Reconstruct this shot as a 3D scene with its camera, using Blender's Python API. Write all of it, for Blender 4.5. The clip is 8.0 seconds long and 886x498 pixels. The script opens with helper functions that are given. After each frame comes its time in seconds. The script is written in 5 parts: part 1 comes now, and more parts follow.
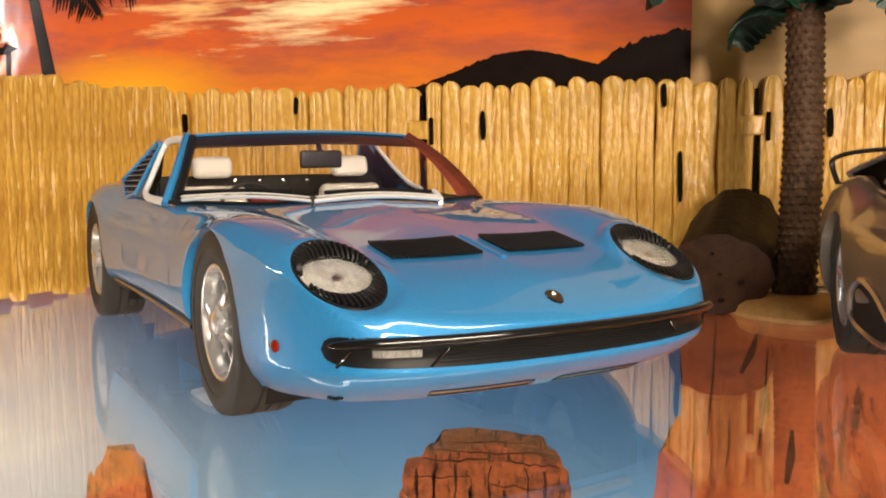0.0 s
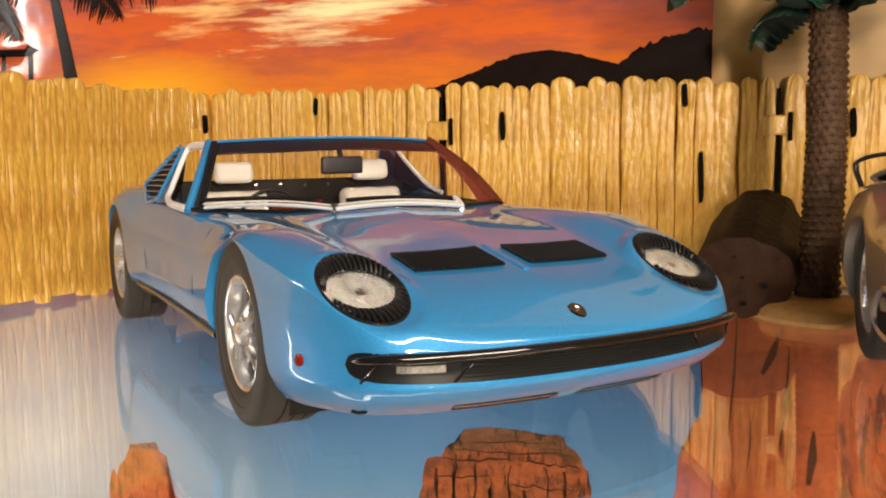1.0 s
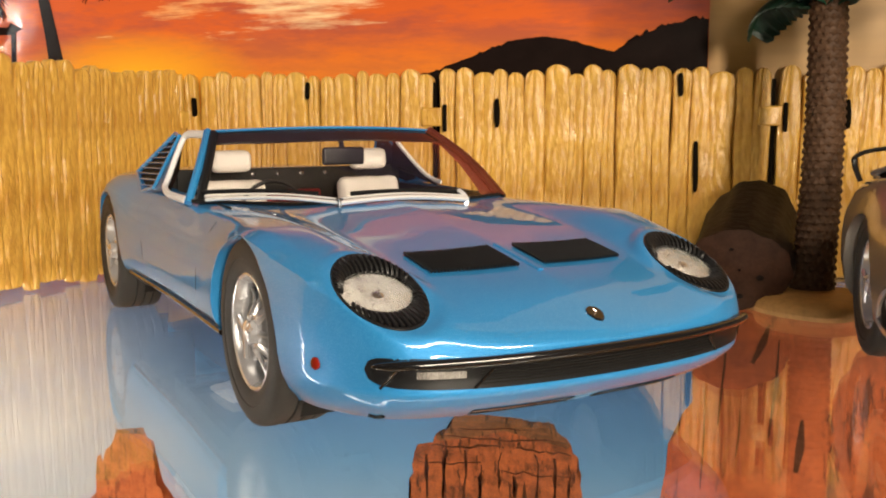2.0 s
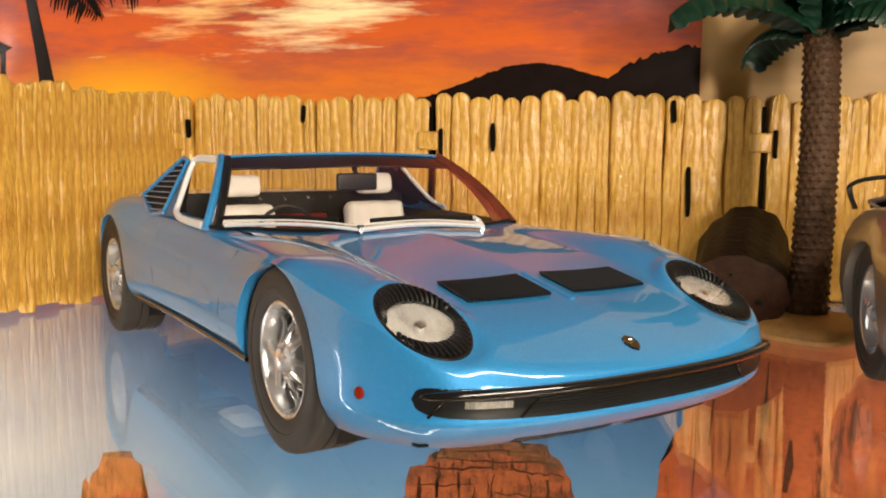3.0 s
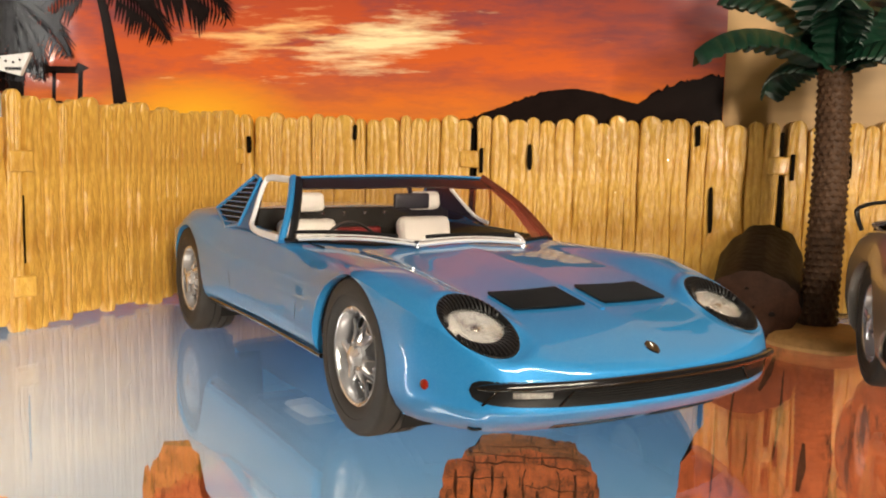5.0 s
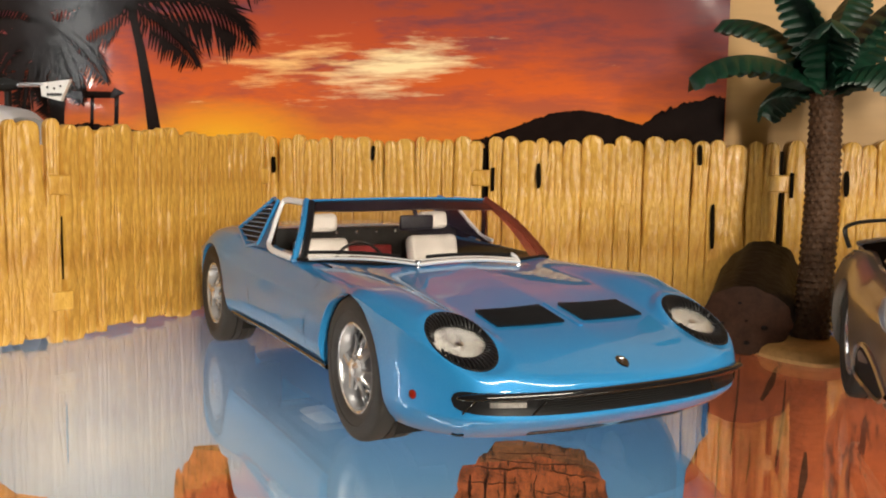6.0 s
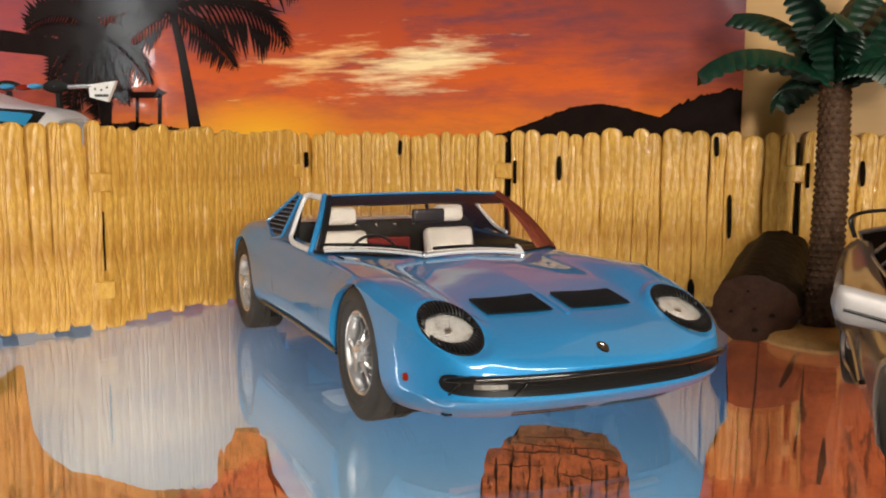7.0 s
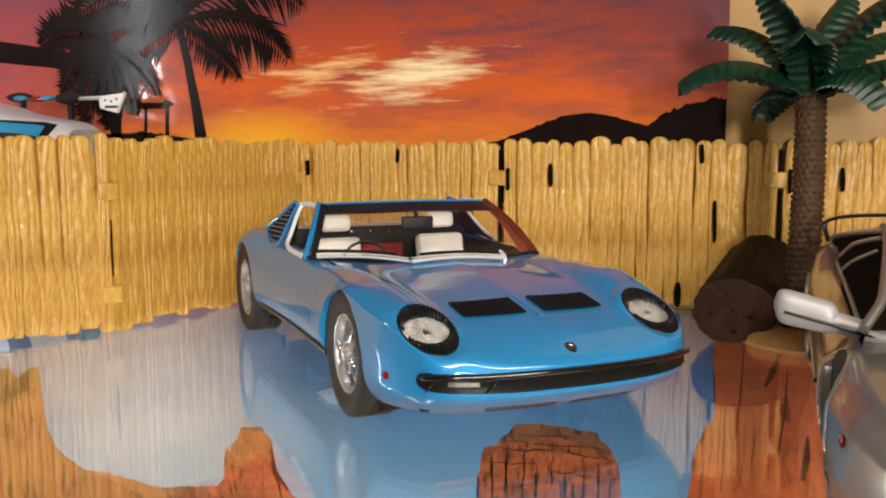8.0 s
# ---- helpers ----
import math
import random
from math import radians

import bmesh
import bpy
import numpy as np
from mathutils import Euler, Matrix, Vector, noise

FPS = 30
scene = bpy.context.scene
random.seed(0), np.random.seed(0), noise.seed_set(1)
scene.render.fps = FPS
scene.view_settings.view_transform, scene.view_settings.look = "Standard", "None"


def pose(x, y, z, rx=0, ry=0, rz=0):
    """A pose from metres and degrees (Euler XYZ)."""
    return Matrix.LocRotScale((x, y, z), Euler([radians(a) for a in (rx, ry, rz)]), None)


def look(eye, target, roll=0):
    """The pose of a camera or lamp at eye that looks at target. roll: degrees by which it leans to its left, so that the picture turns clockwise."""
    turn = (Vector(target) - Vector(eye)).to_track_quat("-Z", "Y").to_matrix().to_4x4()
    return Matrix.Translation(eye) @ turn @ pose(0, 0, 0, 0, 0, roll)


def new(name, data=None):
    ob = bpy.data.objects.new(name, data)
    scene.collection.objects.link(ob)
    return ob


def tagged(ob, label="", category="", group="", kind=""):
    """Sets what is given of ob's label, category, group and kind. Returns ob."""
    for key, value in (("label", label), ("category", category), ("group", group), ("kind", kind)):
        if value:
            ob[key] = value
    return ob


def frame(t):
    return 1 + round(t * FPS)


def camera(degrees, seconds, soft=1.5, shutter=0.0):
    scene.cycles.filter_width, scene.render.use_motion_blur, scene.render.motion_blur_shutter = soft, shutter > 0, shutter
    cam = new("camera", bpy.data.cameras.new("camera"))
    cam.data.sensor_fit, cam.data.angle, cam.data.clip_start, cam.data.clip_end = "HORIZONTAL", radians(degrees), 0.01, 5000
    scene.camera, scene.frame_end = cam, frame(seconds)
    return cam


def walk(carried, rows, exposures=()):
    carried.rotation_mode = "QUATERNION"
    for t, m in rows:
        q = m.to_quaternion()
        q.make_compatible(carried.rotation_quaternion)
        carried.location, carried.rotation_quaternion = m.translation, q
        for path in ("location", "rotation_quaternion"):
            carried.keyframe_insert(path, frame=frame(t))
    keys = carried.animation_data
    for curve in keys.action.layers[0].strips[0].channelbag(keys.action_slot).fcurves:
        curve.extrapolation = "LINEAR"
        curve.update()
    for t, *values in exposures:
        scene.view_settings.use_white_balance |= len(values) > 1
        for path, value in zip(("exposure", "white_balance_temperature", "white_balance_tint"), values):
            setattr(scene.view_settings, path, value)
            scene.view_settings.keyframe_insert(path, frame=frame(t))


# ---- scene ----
cam = camera(51.0, 8.0, 2.0)
PATH = [
    (0, (0.0, 0.008, 0.051), (-0.415, 1.954, -0.144), -0.5),
    (0.5, (0.0, 0.008, 0.053), (-0.442, 1.948, -0.146), -0.7),
    (1, (-0.001, 0.008, 0.055), (-0.452, 1.945, -0.159), -0.7),
    (2.5, (-0.015, 0.009, 0.061), (-0.365, 1.958, -0.216), 0.2),
    (3, (-0.022, 0.004, 0.062), (-0.339, 1.966, -0.167), 0.4),
    (3.5, (-0.028, -0.002, 0.063), (-0.342, 1.96, -0.163), 0.7),
    (4, (-0.03, -0.012, 0.064), (-0.357, 1.949, -0.16), 1.1),
    (5.5, (-0.015, -0.036, 0.071), (-0.426, 1.909, -0.143), 0.9),
    (6, (-0.007, -0.045, 0.074), (-0.463, 1.891, -0.132), 0.8),
    (6.5, (0.003, -0.052, 0.076), (-0.511, 1.869, -0.14), 0.7),
    (7, (0.013, -0.056, 0.077), (-0.565, 1.844, -0.155), 0.1),
    (7.5, (0.02, -0.062, 0.079), (-0.587, 1.829, -0.15), -0.2),
    (8, (0.027, -0.068, 0.08), (-0.583, 1.823, -0.147), -0.2),
]
walk(cam, [(t, look(eye, target, roll)) for t, eye, target, roll in PATH], [(0.0, -0.10, 6450, 9), (4.0, -0.10, 6350, 8), (5.5, -0.12, 6150, 8), (6.0, -0.28, 6000, 7), (7.0, -0.34, 5850, 7), (8.0, -0.33, 5750, 6)])

# ---- light ----
world = bpy.data.worlds.new("room_air")
world.use_nodes = True
scene.world = world
world.node_tree.nodes["Background"].inputs[0].default_value = (1.0, 0.72, 0.45, 1)
world.node_tree.nodes["Background"].inputs[1].default_value = 0.012


def area_lamp(name, eye, target, sx, sy, watts, colour):
    data = bpy.data.lights.new(name, "AREA")
    data.shape, data.size, data.size_y, data.energy, data.color = "RECTANGLE", sx, sy, watts, colour
    ob = new(name, data)
    ob.matrix_world = look(eye, target)
    return ob


WARM = (1.0, 0.80, 0.56)
# fill light added above and before the cabinet, to lift fence and nose
area_lamp("cabinet_top_light", (0.12, -0.03, 0.25), (-0.20, 0.22, 0.03), 0.30, 0.03, 1.35, (1.0, 0.84, 0.64))
area_lamp("front_lamp", (0.47, -0.80, 0.22), (-0.10, 0.25, 0.04), 0.07, 0.34, 14.2, (1.0, 0.84, 0.65))
area_lamp("corner_strip_light", (-0.46, 0.165, 0.17), (-0.36, 0.39, 0.17), 0.012, 0.34, 0.9, (1.0, 0.93, 0.84))
area_lamp("lower_corner_strip_light", (-0.46, 0.165, -0.12), (-0.20, 0.14, -0.12), 0.012, 0.20, 0.3, (1.0, 0.93, 0.84))
area_lamp("lower_strip_light", (-0.05, 0.20, -0.30), (-0.05, 0.391, -0.10), 0.60, 0.03, 0.31, (1.0, 0.92, 0.80))

# ---- materials ----
def material(name, base, rough=0.5, metal=0.0, coat=0.0, var=0.0, scale=60.0, bump=0.0, bump_scale=200.0, stretch=(1, 1, 1), dark=None, spec=0.5):
    """A principled surface with a two-scale noise in its colour and a fine relief."""
    m = bpy.data.materials.new(name)
    m.use_nodes = True
    nt = m.node_tree
    b = nt.nodes["Principled BSDF"]
    b.inputs["Base Color"].default_value = (*base, 1)
    b.inputs["Roughness"].default_value = rough
    b.inputs["Metallic"].default_value = metal
    b.inputs["Coat Weight"].default_value = coat
    b.inputs["Coat Roughness"].default_value = 0.03
    b.inputs["Specular IOR Level"].default_value = spec
    tc = nt.nodes.new("ShaderNodeTexCoord")
    mp = nt.nodes.new("ShaderNodeMapping")
    mp.inputs["Scale"].default_value = stretch
    nt.links.new(tc.outputs["Object"], mp.inputs["Vector"])
    if var:
        n1, n2 = nt.nodes.new("ShaderNodeTexNoise"), nt.nodes.new("ShaderNodeTexNoise")
        for n, s in ((n1, scale), (n2, scale * 6)):
            n.inputs["Scale"].default_value = s
            n.inputs["Detail"].default_value = 6
            nt.links.new(mp.outputs[0], n.inputs["Vector"])
        add = nt.nodes.new("ShaderNodeMath")
        add.operation = "MULTIPLY_ADD"
        nt.links.new(n2.outputs[0], add.inputs[0])
        add.inputs[1].default_value = 0.5
        nt.links.new(n1.outputs[0], add.inputs[2])
        ramp = nt.nodes.new("ShaderNodeMapRange")
        ramp.inputs[1].default_value, ramp.inputs[2].default_value = 0.55, 0.95
        nt.links.new(add.outputs[0], ramp.inputs[0])
        mix = nt.nodes.new("ShaderNodeMix")
        mix.data_type = "RGBA"
        lo = dark or tuple(c * (1 - var) for c in base)
        mix.inputs["A"].default_value, mix.inputs["B"].default_value = (*lo, 1), (*base, 1)
        nt.links.new(ramp.outputs[0], mix.inputs["Factor"])
        nt.links.new(mix.outputs["Result"], b.inputs["Base Color"])
    if bump:
        n3, bp = nt.nodes.new("ShaderNodeTexNoise"), nt.nodes.new("ShaderNodeBump")
        n3.inputs["Scale"].default_value, n3.inputs["Detail"].default_value = bump_scale, 5
        bp.inputs["Strength"].default_value, bp.inputs["Distance"].default_value = 0.6, bump
        nt.links.new(mp.outputs[0], n3.inputs["Vector"])
        nt.links.new(n3.outputs[0], bp.inputs["Height"])
        nt.links.new(bp.outputs[0], b.inputs["Normal"])
        nt.links.new(bp.outputs[0], b.inputs["Coat Normal"])
    return m


def glass_material(name, colour, rough=0.0, ior=1.5):
    m = bpy.data.materials.new(name)
    m.use_nodes = True
    b = m.node_tree.nodes["Principled BSDF"]
    b.inputs["Base Color"].default_value = (*colour, 1)
    b.inputs["Roughness"].default_value, b.inputs["IOR"].default_value = rough, ior
    b.inputs["Transmission Weight"].default_value = 1.0
    return m


def metallic_paint(name, base, flake, metal=0.35, flakes=16000.0):
    """Car paint: a flaked metallic base under a clear coat."""
    m = material(name, base, 0.42, metal, 1.0, spec=0.2)
    m.node_tree.nodes["Principled BSDF"].inputs["Coat IOR"].default_value = 1.68
    nt = m.node_tree
    b = nt.nodes["Principled BSDF"]
    tc, vo, mix, mr = (nt.nodes.new("ShaderNode" + k) for k in ("TexCoord", "TexVoronoi", "Mix", "MapRange"))
    vo.inputs["Scale"].default_value = flakes
    nt.links.new(tc.outputs["Object"], vo.inputs["Vector"])
    sep = nt.nodes.new("ShaderNodeSeparateColor")
    nt.links.new(vo.outputs["Color"], sep.inputs[0])
    mr.inputs[1].default_value, mr.inputs[2].default_value = 0.78, 1.0
    nt.links.new(sep.outputs[0], mr.inputs[0])
    mix.data_type = "RGBA"
    mix.inputs["A"].default_value, mix.inputs["B"].default_value = (*base, 1), (*flake, 1)
    nt.links.new(mr.outputs[0], mix.inputs["Factor"])
    nt.links.new(mix.outputs["Result"], b.inputs["Base Color"])
    bp = nt.nodes.new("ShaderNodeBump")
    bp.inputs["Strength"].default_value, bp.inputs["Distance"].default_value = 0.12, 0.00005
    nt.links.new(sep.outputs[1], bp.inputs["Height"])
    nt.links.new(bp.outputs[0], b.inputs["Normal"])
    return m


BLUE = metallic_paint("blue_metallic_paint", (0.022, 0.235, 0.57), (0.16, 0.48, 0.82), 0.18)
BLACK = material("satin_black_plastic", (0.011, 0.011, 0.012), 0.38, var=0.3, scale=300, spec=0.3)
GLOSSBLACK = material("gloss_black_plastic", (0.008, 0.008, 0.009), 0.12, coat=0.6)
RUBBER = material("tyre_rubber", (0.020, 0.017, 0.014), 0.62, var=0.35, scale=150, bump=0.0001, bump_scale=1500)
CHROME = material("chrome_plating", (0.85, 0.85, 0.86), 0.09, 1.0)
ALLOY = material("silver_wheel_paint", (0.74, 0.75, 0.78), 0.25, 0.7, var=0.15, scale=300)
BRASS = material("brassy_hub", (0.86, 0.80, 0.70), 0.2, 0.9)
WHITE = material("white_seat_vinyl", (0.74, 0.72, 0.69), 0.5, var=0.08, scale=200)
WHITETRIM = material("white_trim", (0.86, 0.88, 0.92), 0.35)
INTERIOR = material("black_interior", (0.009, 0.008, 0.007), 0.65, var=0.3, scale=300, spec=0.2)
RED = material("red_carpet", (0.20, 0.008, 0.008), 0.8, var=0.3, scale=500)
AMBER = material("red_lens", (0.20, 0.014, 0.006), 0.1, coat=0.5)
LAMPGLASS = glass_material("ribbed_lamp_glass", (1, 1, 1), 0.04)
lt = LAMPGLASS.node_tree
flutes, dent, place = lt.nodes.new("ShaderNodeTexBrick"), lt.nodes.new("ShaderNodeBump"), lt.nodes.new("ShaderNodeTexCoord")
flutes.inputs["Scale"].default_value, flutes.inputs["Mortar Size"].default_value, flutes.inputs["Mortar Smooth"].default_value = 420, 0.06, 1.0
dent.inputs["Strength"].default_value, dent.inputs["Distance"].default_value = 0.14, 0.0002
lt.links.new(place.outputs["Object"], flutes.inputs["Vector"])
lt.links.new(flutes.outputs["Fac"], dent.inputs["Height"])
lt.links.new(dent.outputs[0], lt.nodes["Principled BSDF"].inputs["Normal"])
CLEAR = glass_material("windscreen_glass", (0.93, 0.89, 0.86), 0.0, 1.25)
SHELF = glass_material("shelf_glass", (0.97, 0.985, 0.975), 0.0, 1.5)
SILVER = metallic_paint("silver_metallic_paint", (0.36, 0.335, 0.30), (0.50, 0.47, 0.43), 0.85)
FENCE = material("moulded_fence_plastic", (0.66, 0.39, 0.072), 0.34, var=0.45, scale=90, stretch=(1, 1, 0.5), dark=(0.40, 0.19, 0.026), bump=0.0017, bump_scale=300, coat=0.45)
PALMTRUNK = material("palm_trunk_resin", (0.090, 0.047, 0.025), 0.6, spec=0.2, var=0.5, scale=300, bump=0.0003, bump_scale=900)
PALMLEAF = material("palm_leaf_resin", (0.004, 0.036, 0.017), 0.45, var=0.5, scale=150, bump=0.0002, bump_scale=900)
LOG = material("log_bark_resin", (0.012, 0.007, 0.005), 0.6, var=0.6, scale=120, bump=0.0008, bump_scale=300, spec=0.12)
LOGEND = material("log_end_resin", (0.058, 0.024, 0.013), 0.6, spec=0.15, var=0.5, scale=160, bump=0.0004, bump_scale=500)
SAND = material("sand_base_resin", (0.50, 0.26, 0.075), 0.6, var=0.35, scale=120, bump=0.0004, bump_scale=600)
PLY = material("plywood_panel", (0.44, 0.25, 0.070), 0.5, var=0.3, scale=30, stretch=(0.12, 1, 1))
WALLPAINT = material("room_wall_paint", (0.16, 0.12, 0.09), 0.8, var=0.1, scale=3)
REFLECTOR = material("lamp_reflector", (0.95, 0.94, 0.91), 0.22, 0.70, var=0.5, scale=170, bump=0.0008, bump_scale=900, stretch=(1, 3, 1), coat=0.6)
# matte black that paints the shade in fence openings; cabin glass uses it too
MATTEDARK = material("dark_gap", (0.006, 0.004, 0.002), 0.9, var=0.4, scale=400, spec=0.05)


def print_nodes(name, rough):
    """A glossy printed sheet, with coordinates in metres along the wall."""
    m = bpy.data.materials.new(name)
    m.use_nodes = True
    nt = m.node_tree
    b = nt.nodes["Principled BSDF"]
    b.inputs["Roughness"].default_value, b.inputs["Specular IOR Level"].default_value = rough, 0.5
    tc = nt.nodes.new("ShaderNodeTexCoord")
    bp, nz = nt.nodes.new("ShaderNodeBump"), nt.nodes.new("ShaderNodeTexNoise")
    nz.inputs["Scale"].default_value, nz.inputs["Detail"].default_value = 45, 2
    bp.inputs["Strength"].default_value, bp.inputs["Distance"].default_value = 0.35, 0.0015
    nt.links.new(tc.outputs["Object"], nz.inputs["Vector"])
    nt.links.new(nz.outputs[0], bp.inputs["Height"])
    nt.links.new(bp.outputs[0], b.inputs["Normal"])
    return m, nt, b, tc


def ramp_node(nt, stops):
    r = nt.nodes.new("ShaderNodeValToRGB")
    e = r.color_ramp.elements
    while len(e) < len(stops):
        e.new(0.5)
    for el, (p, c) in zip(e, stops):
        el.position, el.color = p, (*c, 1)
    return r


def noise_node(nt, tc, scale, stretch, detail=7, rough=0.6, shift=(0, 0, 0), turn=0.0):
    mp, n = nt.nodes.new("ShaderNodeMapping"), nt.nodes.new("ShaderNodeTexNoise")
    mp.inputs["Scale"].default_value, mp.inputs["Location"].default_value = stretch, shift
    mp.inputs["Rotation"].default_value = (0, radians(turn), 0)
    n.inputs["Scale"].default_value, n.inputs["Detail"].default_value, n.inputs["Roughness"].default_value = scale, detail, rough
    nt.links.new(tc.outputs["Object"], mp.inputs["Vector"])
    nt.links.new(mp.outputs[0], n.inputs["Vector"])
    return n


def blob(nt, tc, x, z, sx, sz, turn=0.0):
    """1 at (x, z), falling to 0 at the half axes sx, sz."""
    mp, g = nt.nodes.new("ShaderNodeMapping"), nt.nodes.new("ShaderNodeTexGradient")
    mp.vector_type = "TEXTURE"
    mp.inputs["Location"].default_value, mp.inputs["Scale"].default_value = (x, WALL, z), (sx, 1, sz)
    mp.inputs["Rotation"].default_value = (0, radians(turn), 0)
    g.gradient_type = "SPHERICAL"
    nt.links.new(tc.outputs["Object"], mp.inputs["Vector"])
    nt.links.new(mp.outputs[0], g.inputs["Vector"])
    return g.outputs[1]


def maths(nt, op, a, b, clamp=True):
    n = nt.nodes.new("ShaderNodeMath")
    n.operation, n.use_clamp = op, clamp
    for i, v in enumerate((a, b)):
        if isinstance(v, (int, float)):
            n.inputs[i].default_value = v
        else:
            nt.links.new(v, n.inputs[i])
    return n.outputs[0]


def mixed(nt, f, a, b, blend="MIX"):
    n = nt.nodes.new("ShaderNodeMix")
    n.data_type, n.blend_type = "RGBA", blend
    nt.links.new(f, n.inputs["Factor"])
    for key, v in (("A", a), ("B", b)):
        if isinstance(v, tuple):
            n.inputs[key].default_value = (*v, 1)
        else:
            nt.links.new(v, n.inputs[key])
    return n.outputs["Result"]


WALL = 0.391


def sunset_print():
    m, nt, b, tc = print_nodes("sunset_print", 0.12)
    n1 = noise_node(nt, tc, 26, (0.5, 1, 2.0), rough=0.66, turn=6)
    n2 = noise_node(nt, tc, 95, (0.45, 1, 2.4), rough=0.7, turn=8)
    clouds = maths(nt, "ADD", maths(nt, "MULTIPLY", n1.outputs[0], 0.7), maths(nt, "MULTIPLY", n2.outputs[0], 0.3))
    sep = nt.nodes.new("ShaderNodeSeparateXYZ")
    nt.links.new(tc.outputs["Object"], sep.inputs[0])
    high = nt.nodes.new("ShaderNodeMapRange")
    high.inputs[1].default_value, high.inputs[2].default_value = 0.075, 0.175
    nt.links.new(sep.outputs[2], high.inputs[0])
    base = ramp_node(nt, [(0.0, (0.70, 0.22, 0.030)), (0.25, (0.64, 0.125, 0.024)), (0.55, (0.44, 0.075, 0.028)), (0.8, (0.25, 0.052, 0.036)), (1.0, (0.10, 0.036, 0.052))])
    nt.links.new(high.outputs[0], base.inputs[0])
    # dusk blue-mauve towards the sheet's top
    dusk = nt.nodes.new("ShaderNodeMapRange")
    dusk.inputs[1].default_value, dusk.inputs[2].default_value = 0.155, 0.215
    nt.links.new(sep.outputs[2], dusk.inputs[0])
    # mauve cloud banks, thicker up high
    bank = nt.nodes.new("ShaderNodeMapRange")
    bank.inputs[1].default_value, bank.inputs[2].default_value = 0.46, 0.60
    nt.links.new(clouds, bank.inputs[0])
    col = mixed(nt, maths(nt, "MULTIPLY", bank.outputs[0], maths(nt, "ADD", maths(nt, "MULTIPLY", high.outputs[0], 1.1), 0.22)), base.outputs[0], (0.16, 0.055, 0.075))
    col = mixed(nt, dusk.outputs[0], col, (0.095, 0.070, 0.150))
    # mauve sky at the far left and far right
    col = mixed(nt, maths(nt, "MULTIPLY", blob(nt, tc, -0.43, 0.12, 0.14, 0.12), 0.9), col, (0.22, 0.055, 0.080))
    col = mixed(nt, maths(nt, "MULTIPLY", blob(nt, tc, 0.03, 0.150, 0.11, 0.065), maths(nt, "ADD", clouds, 0.55)), col, (0.085, 0.040, 0.060))
    # the glow over the hidden sun
    col = mixed(nt, maths(nt, "MULTIPLY", blob(nt, tc, -0.225, 0.080, 0.060, 0.022), 0.85), col, (0.85, 0.46, 0.02))
    # bright torn cloud
    n3 = noise_node(nt, tc, 85, (0.32, 1, 2.6), detail=7, rough=0.64, shift=(0.3, 0, 0.2), turn=11)
    lit = nt.nodes.new("ShaderNodeMapRange")
    lit.inputs[1].default_value, lit.inputs[2].default_value = 0.575, 0.80
    nt.links.new(maths(nt, "ADD", maths(nt, "MULTIPLY", n3.outputs[0], 0.85), maths(nt, "MULTIPLY", blob(nt, tc, -0.135, 0.1135, 0.068, 0.020, -9), 0.40)), lit.inputs[0])
    col = mixed(nt, lit.outputs[0], col, (0.93, 0.74, 0.42))
    lit2 = nt.nodes.new("ShaderNodeMapRange")
    lit2.inputs[1].default_value, lit2.inputs[2].default_value = 0.60, 0.82
    nt.links.new(maths(nt, "ADD", maths(nt, "MULTIPLY", n3.outputs[0], 0.9), maths(nt, "MULTIPLY", blob(nt, tc, -0.185, 0.118, 0.065, 0.020, -6), 0.30)), lit2.inputs[0])
    col = mixed(nt, lit2.outputs[0], col, (0.85, 0.50, 0.20))
    nt.links.new(col, b.inputs["Base Color"])
    return m


def desert_sky_print():
    m, nt, b, tc = print_nodes("desert_sky_print", 0.24)
    sep = nt.nodes.new("ShaderNodeSeparateXYZ")
    nt.links.new(tc.outputs["Object"], sep.inputs[0])
    low = nt.nodes.new("ShaderNodeMapRange")
    low.inputs[1].default_value, low.inputs[2].default_value = -0.13, -0.005
    nt.links.new(sep.outputs[2], low.inputs[0])
    base = ramp_node(nt, [(0.0, (0.30, 0.44, 0.60)), (0.35, (0.14, 0.31, 0.55)), (0.7, (0.075, 0.21, 0.50)), (1.0, (0.06, 0.14, 0.42))])
    nt.links.new(low.outputs[0], base.inputs[0])
    n1 = noise_node(nt, tc, 18, (1, 1, 1.4))
    col = mixed(nt, maths(nt, "MULTIPLY", blob(nt, tc, -0.31, -0.075, 0.16, 0.085), maths(nt, "ADD", n1.outputs[0], 0.35)), base.outputs[0], (0.62, 0.66, 0.68))
    nt.links.new(col, b.inputs["Base Color"])
    return m


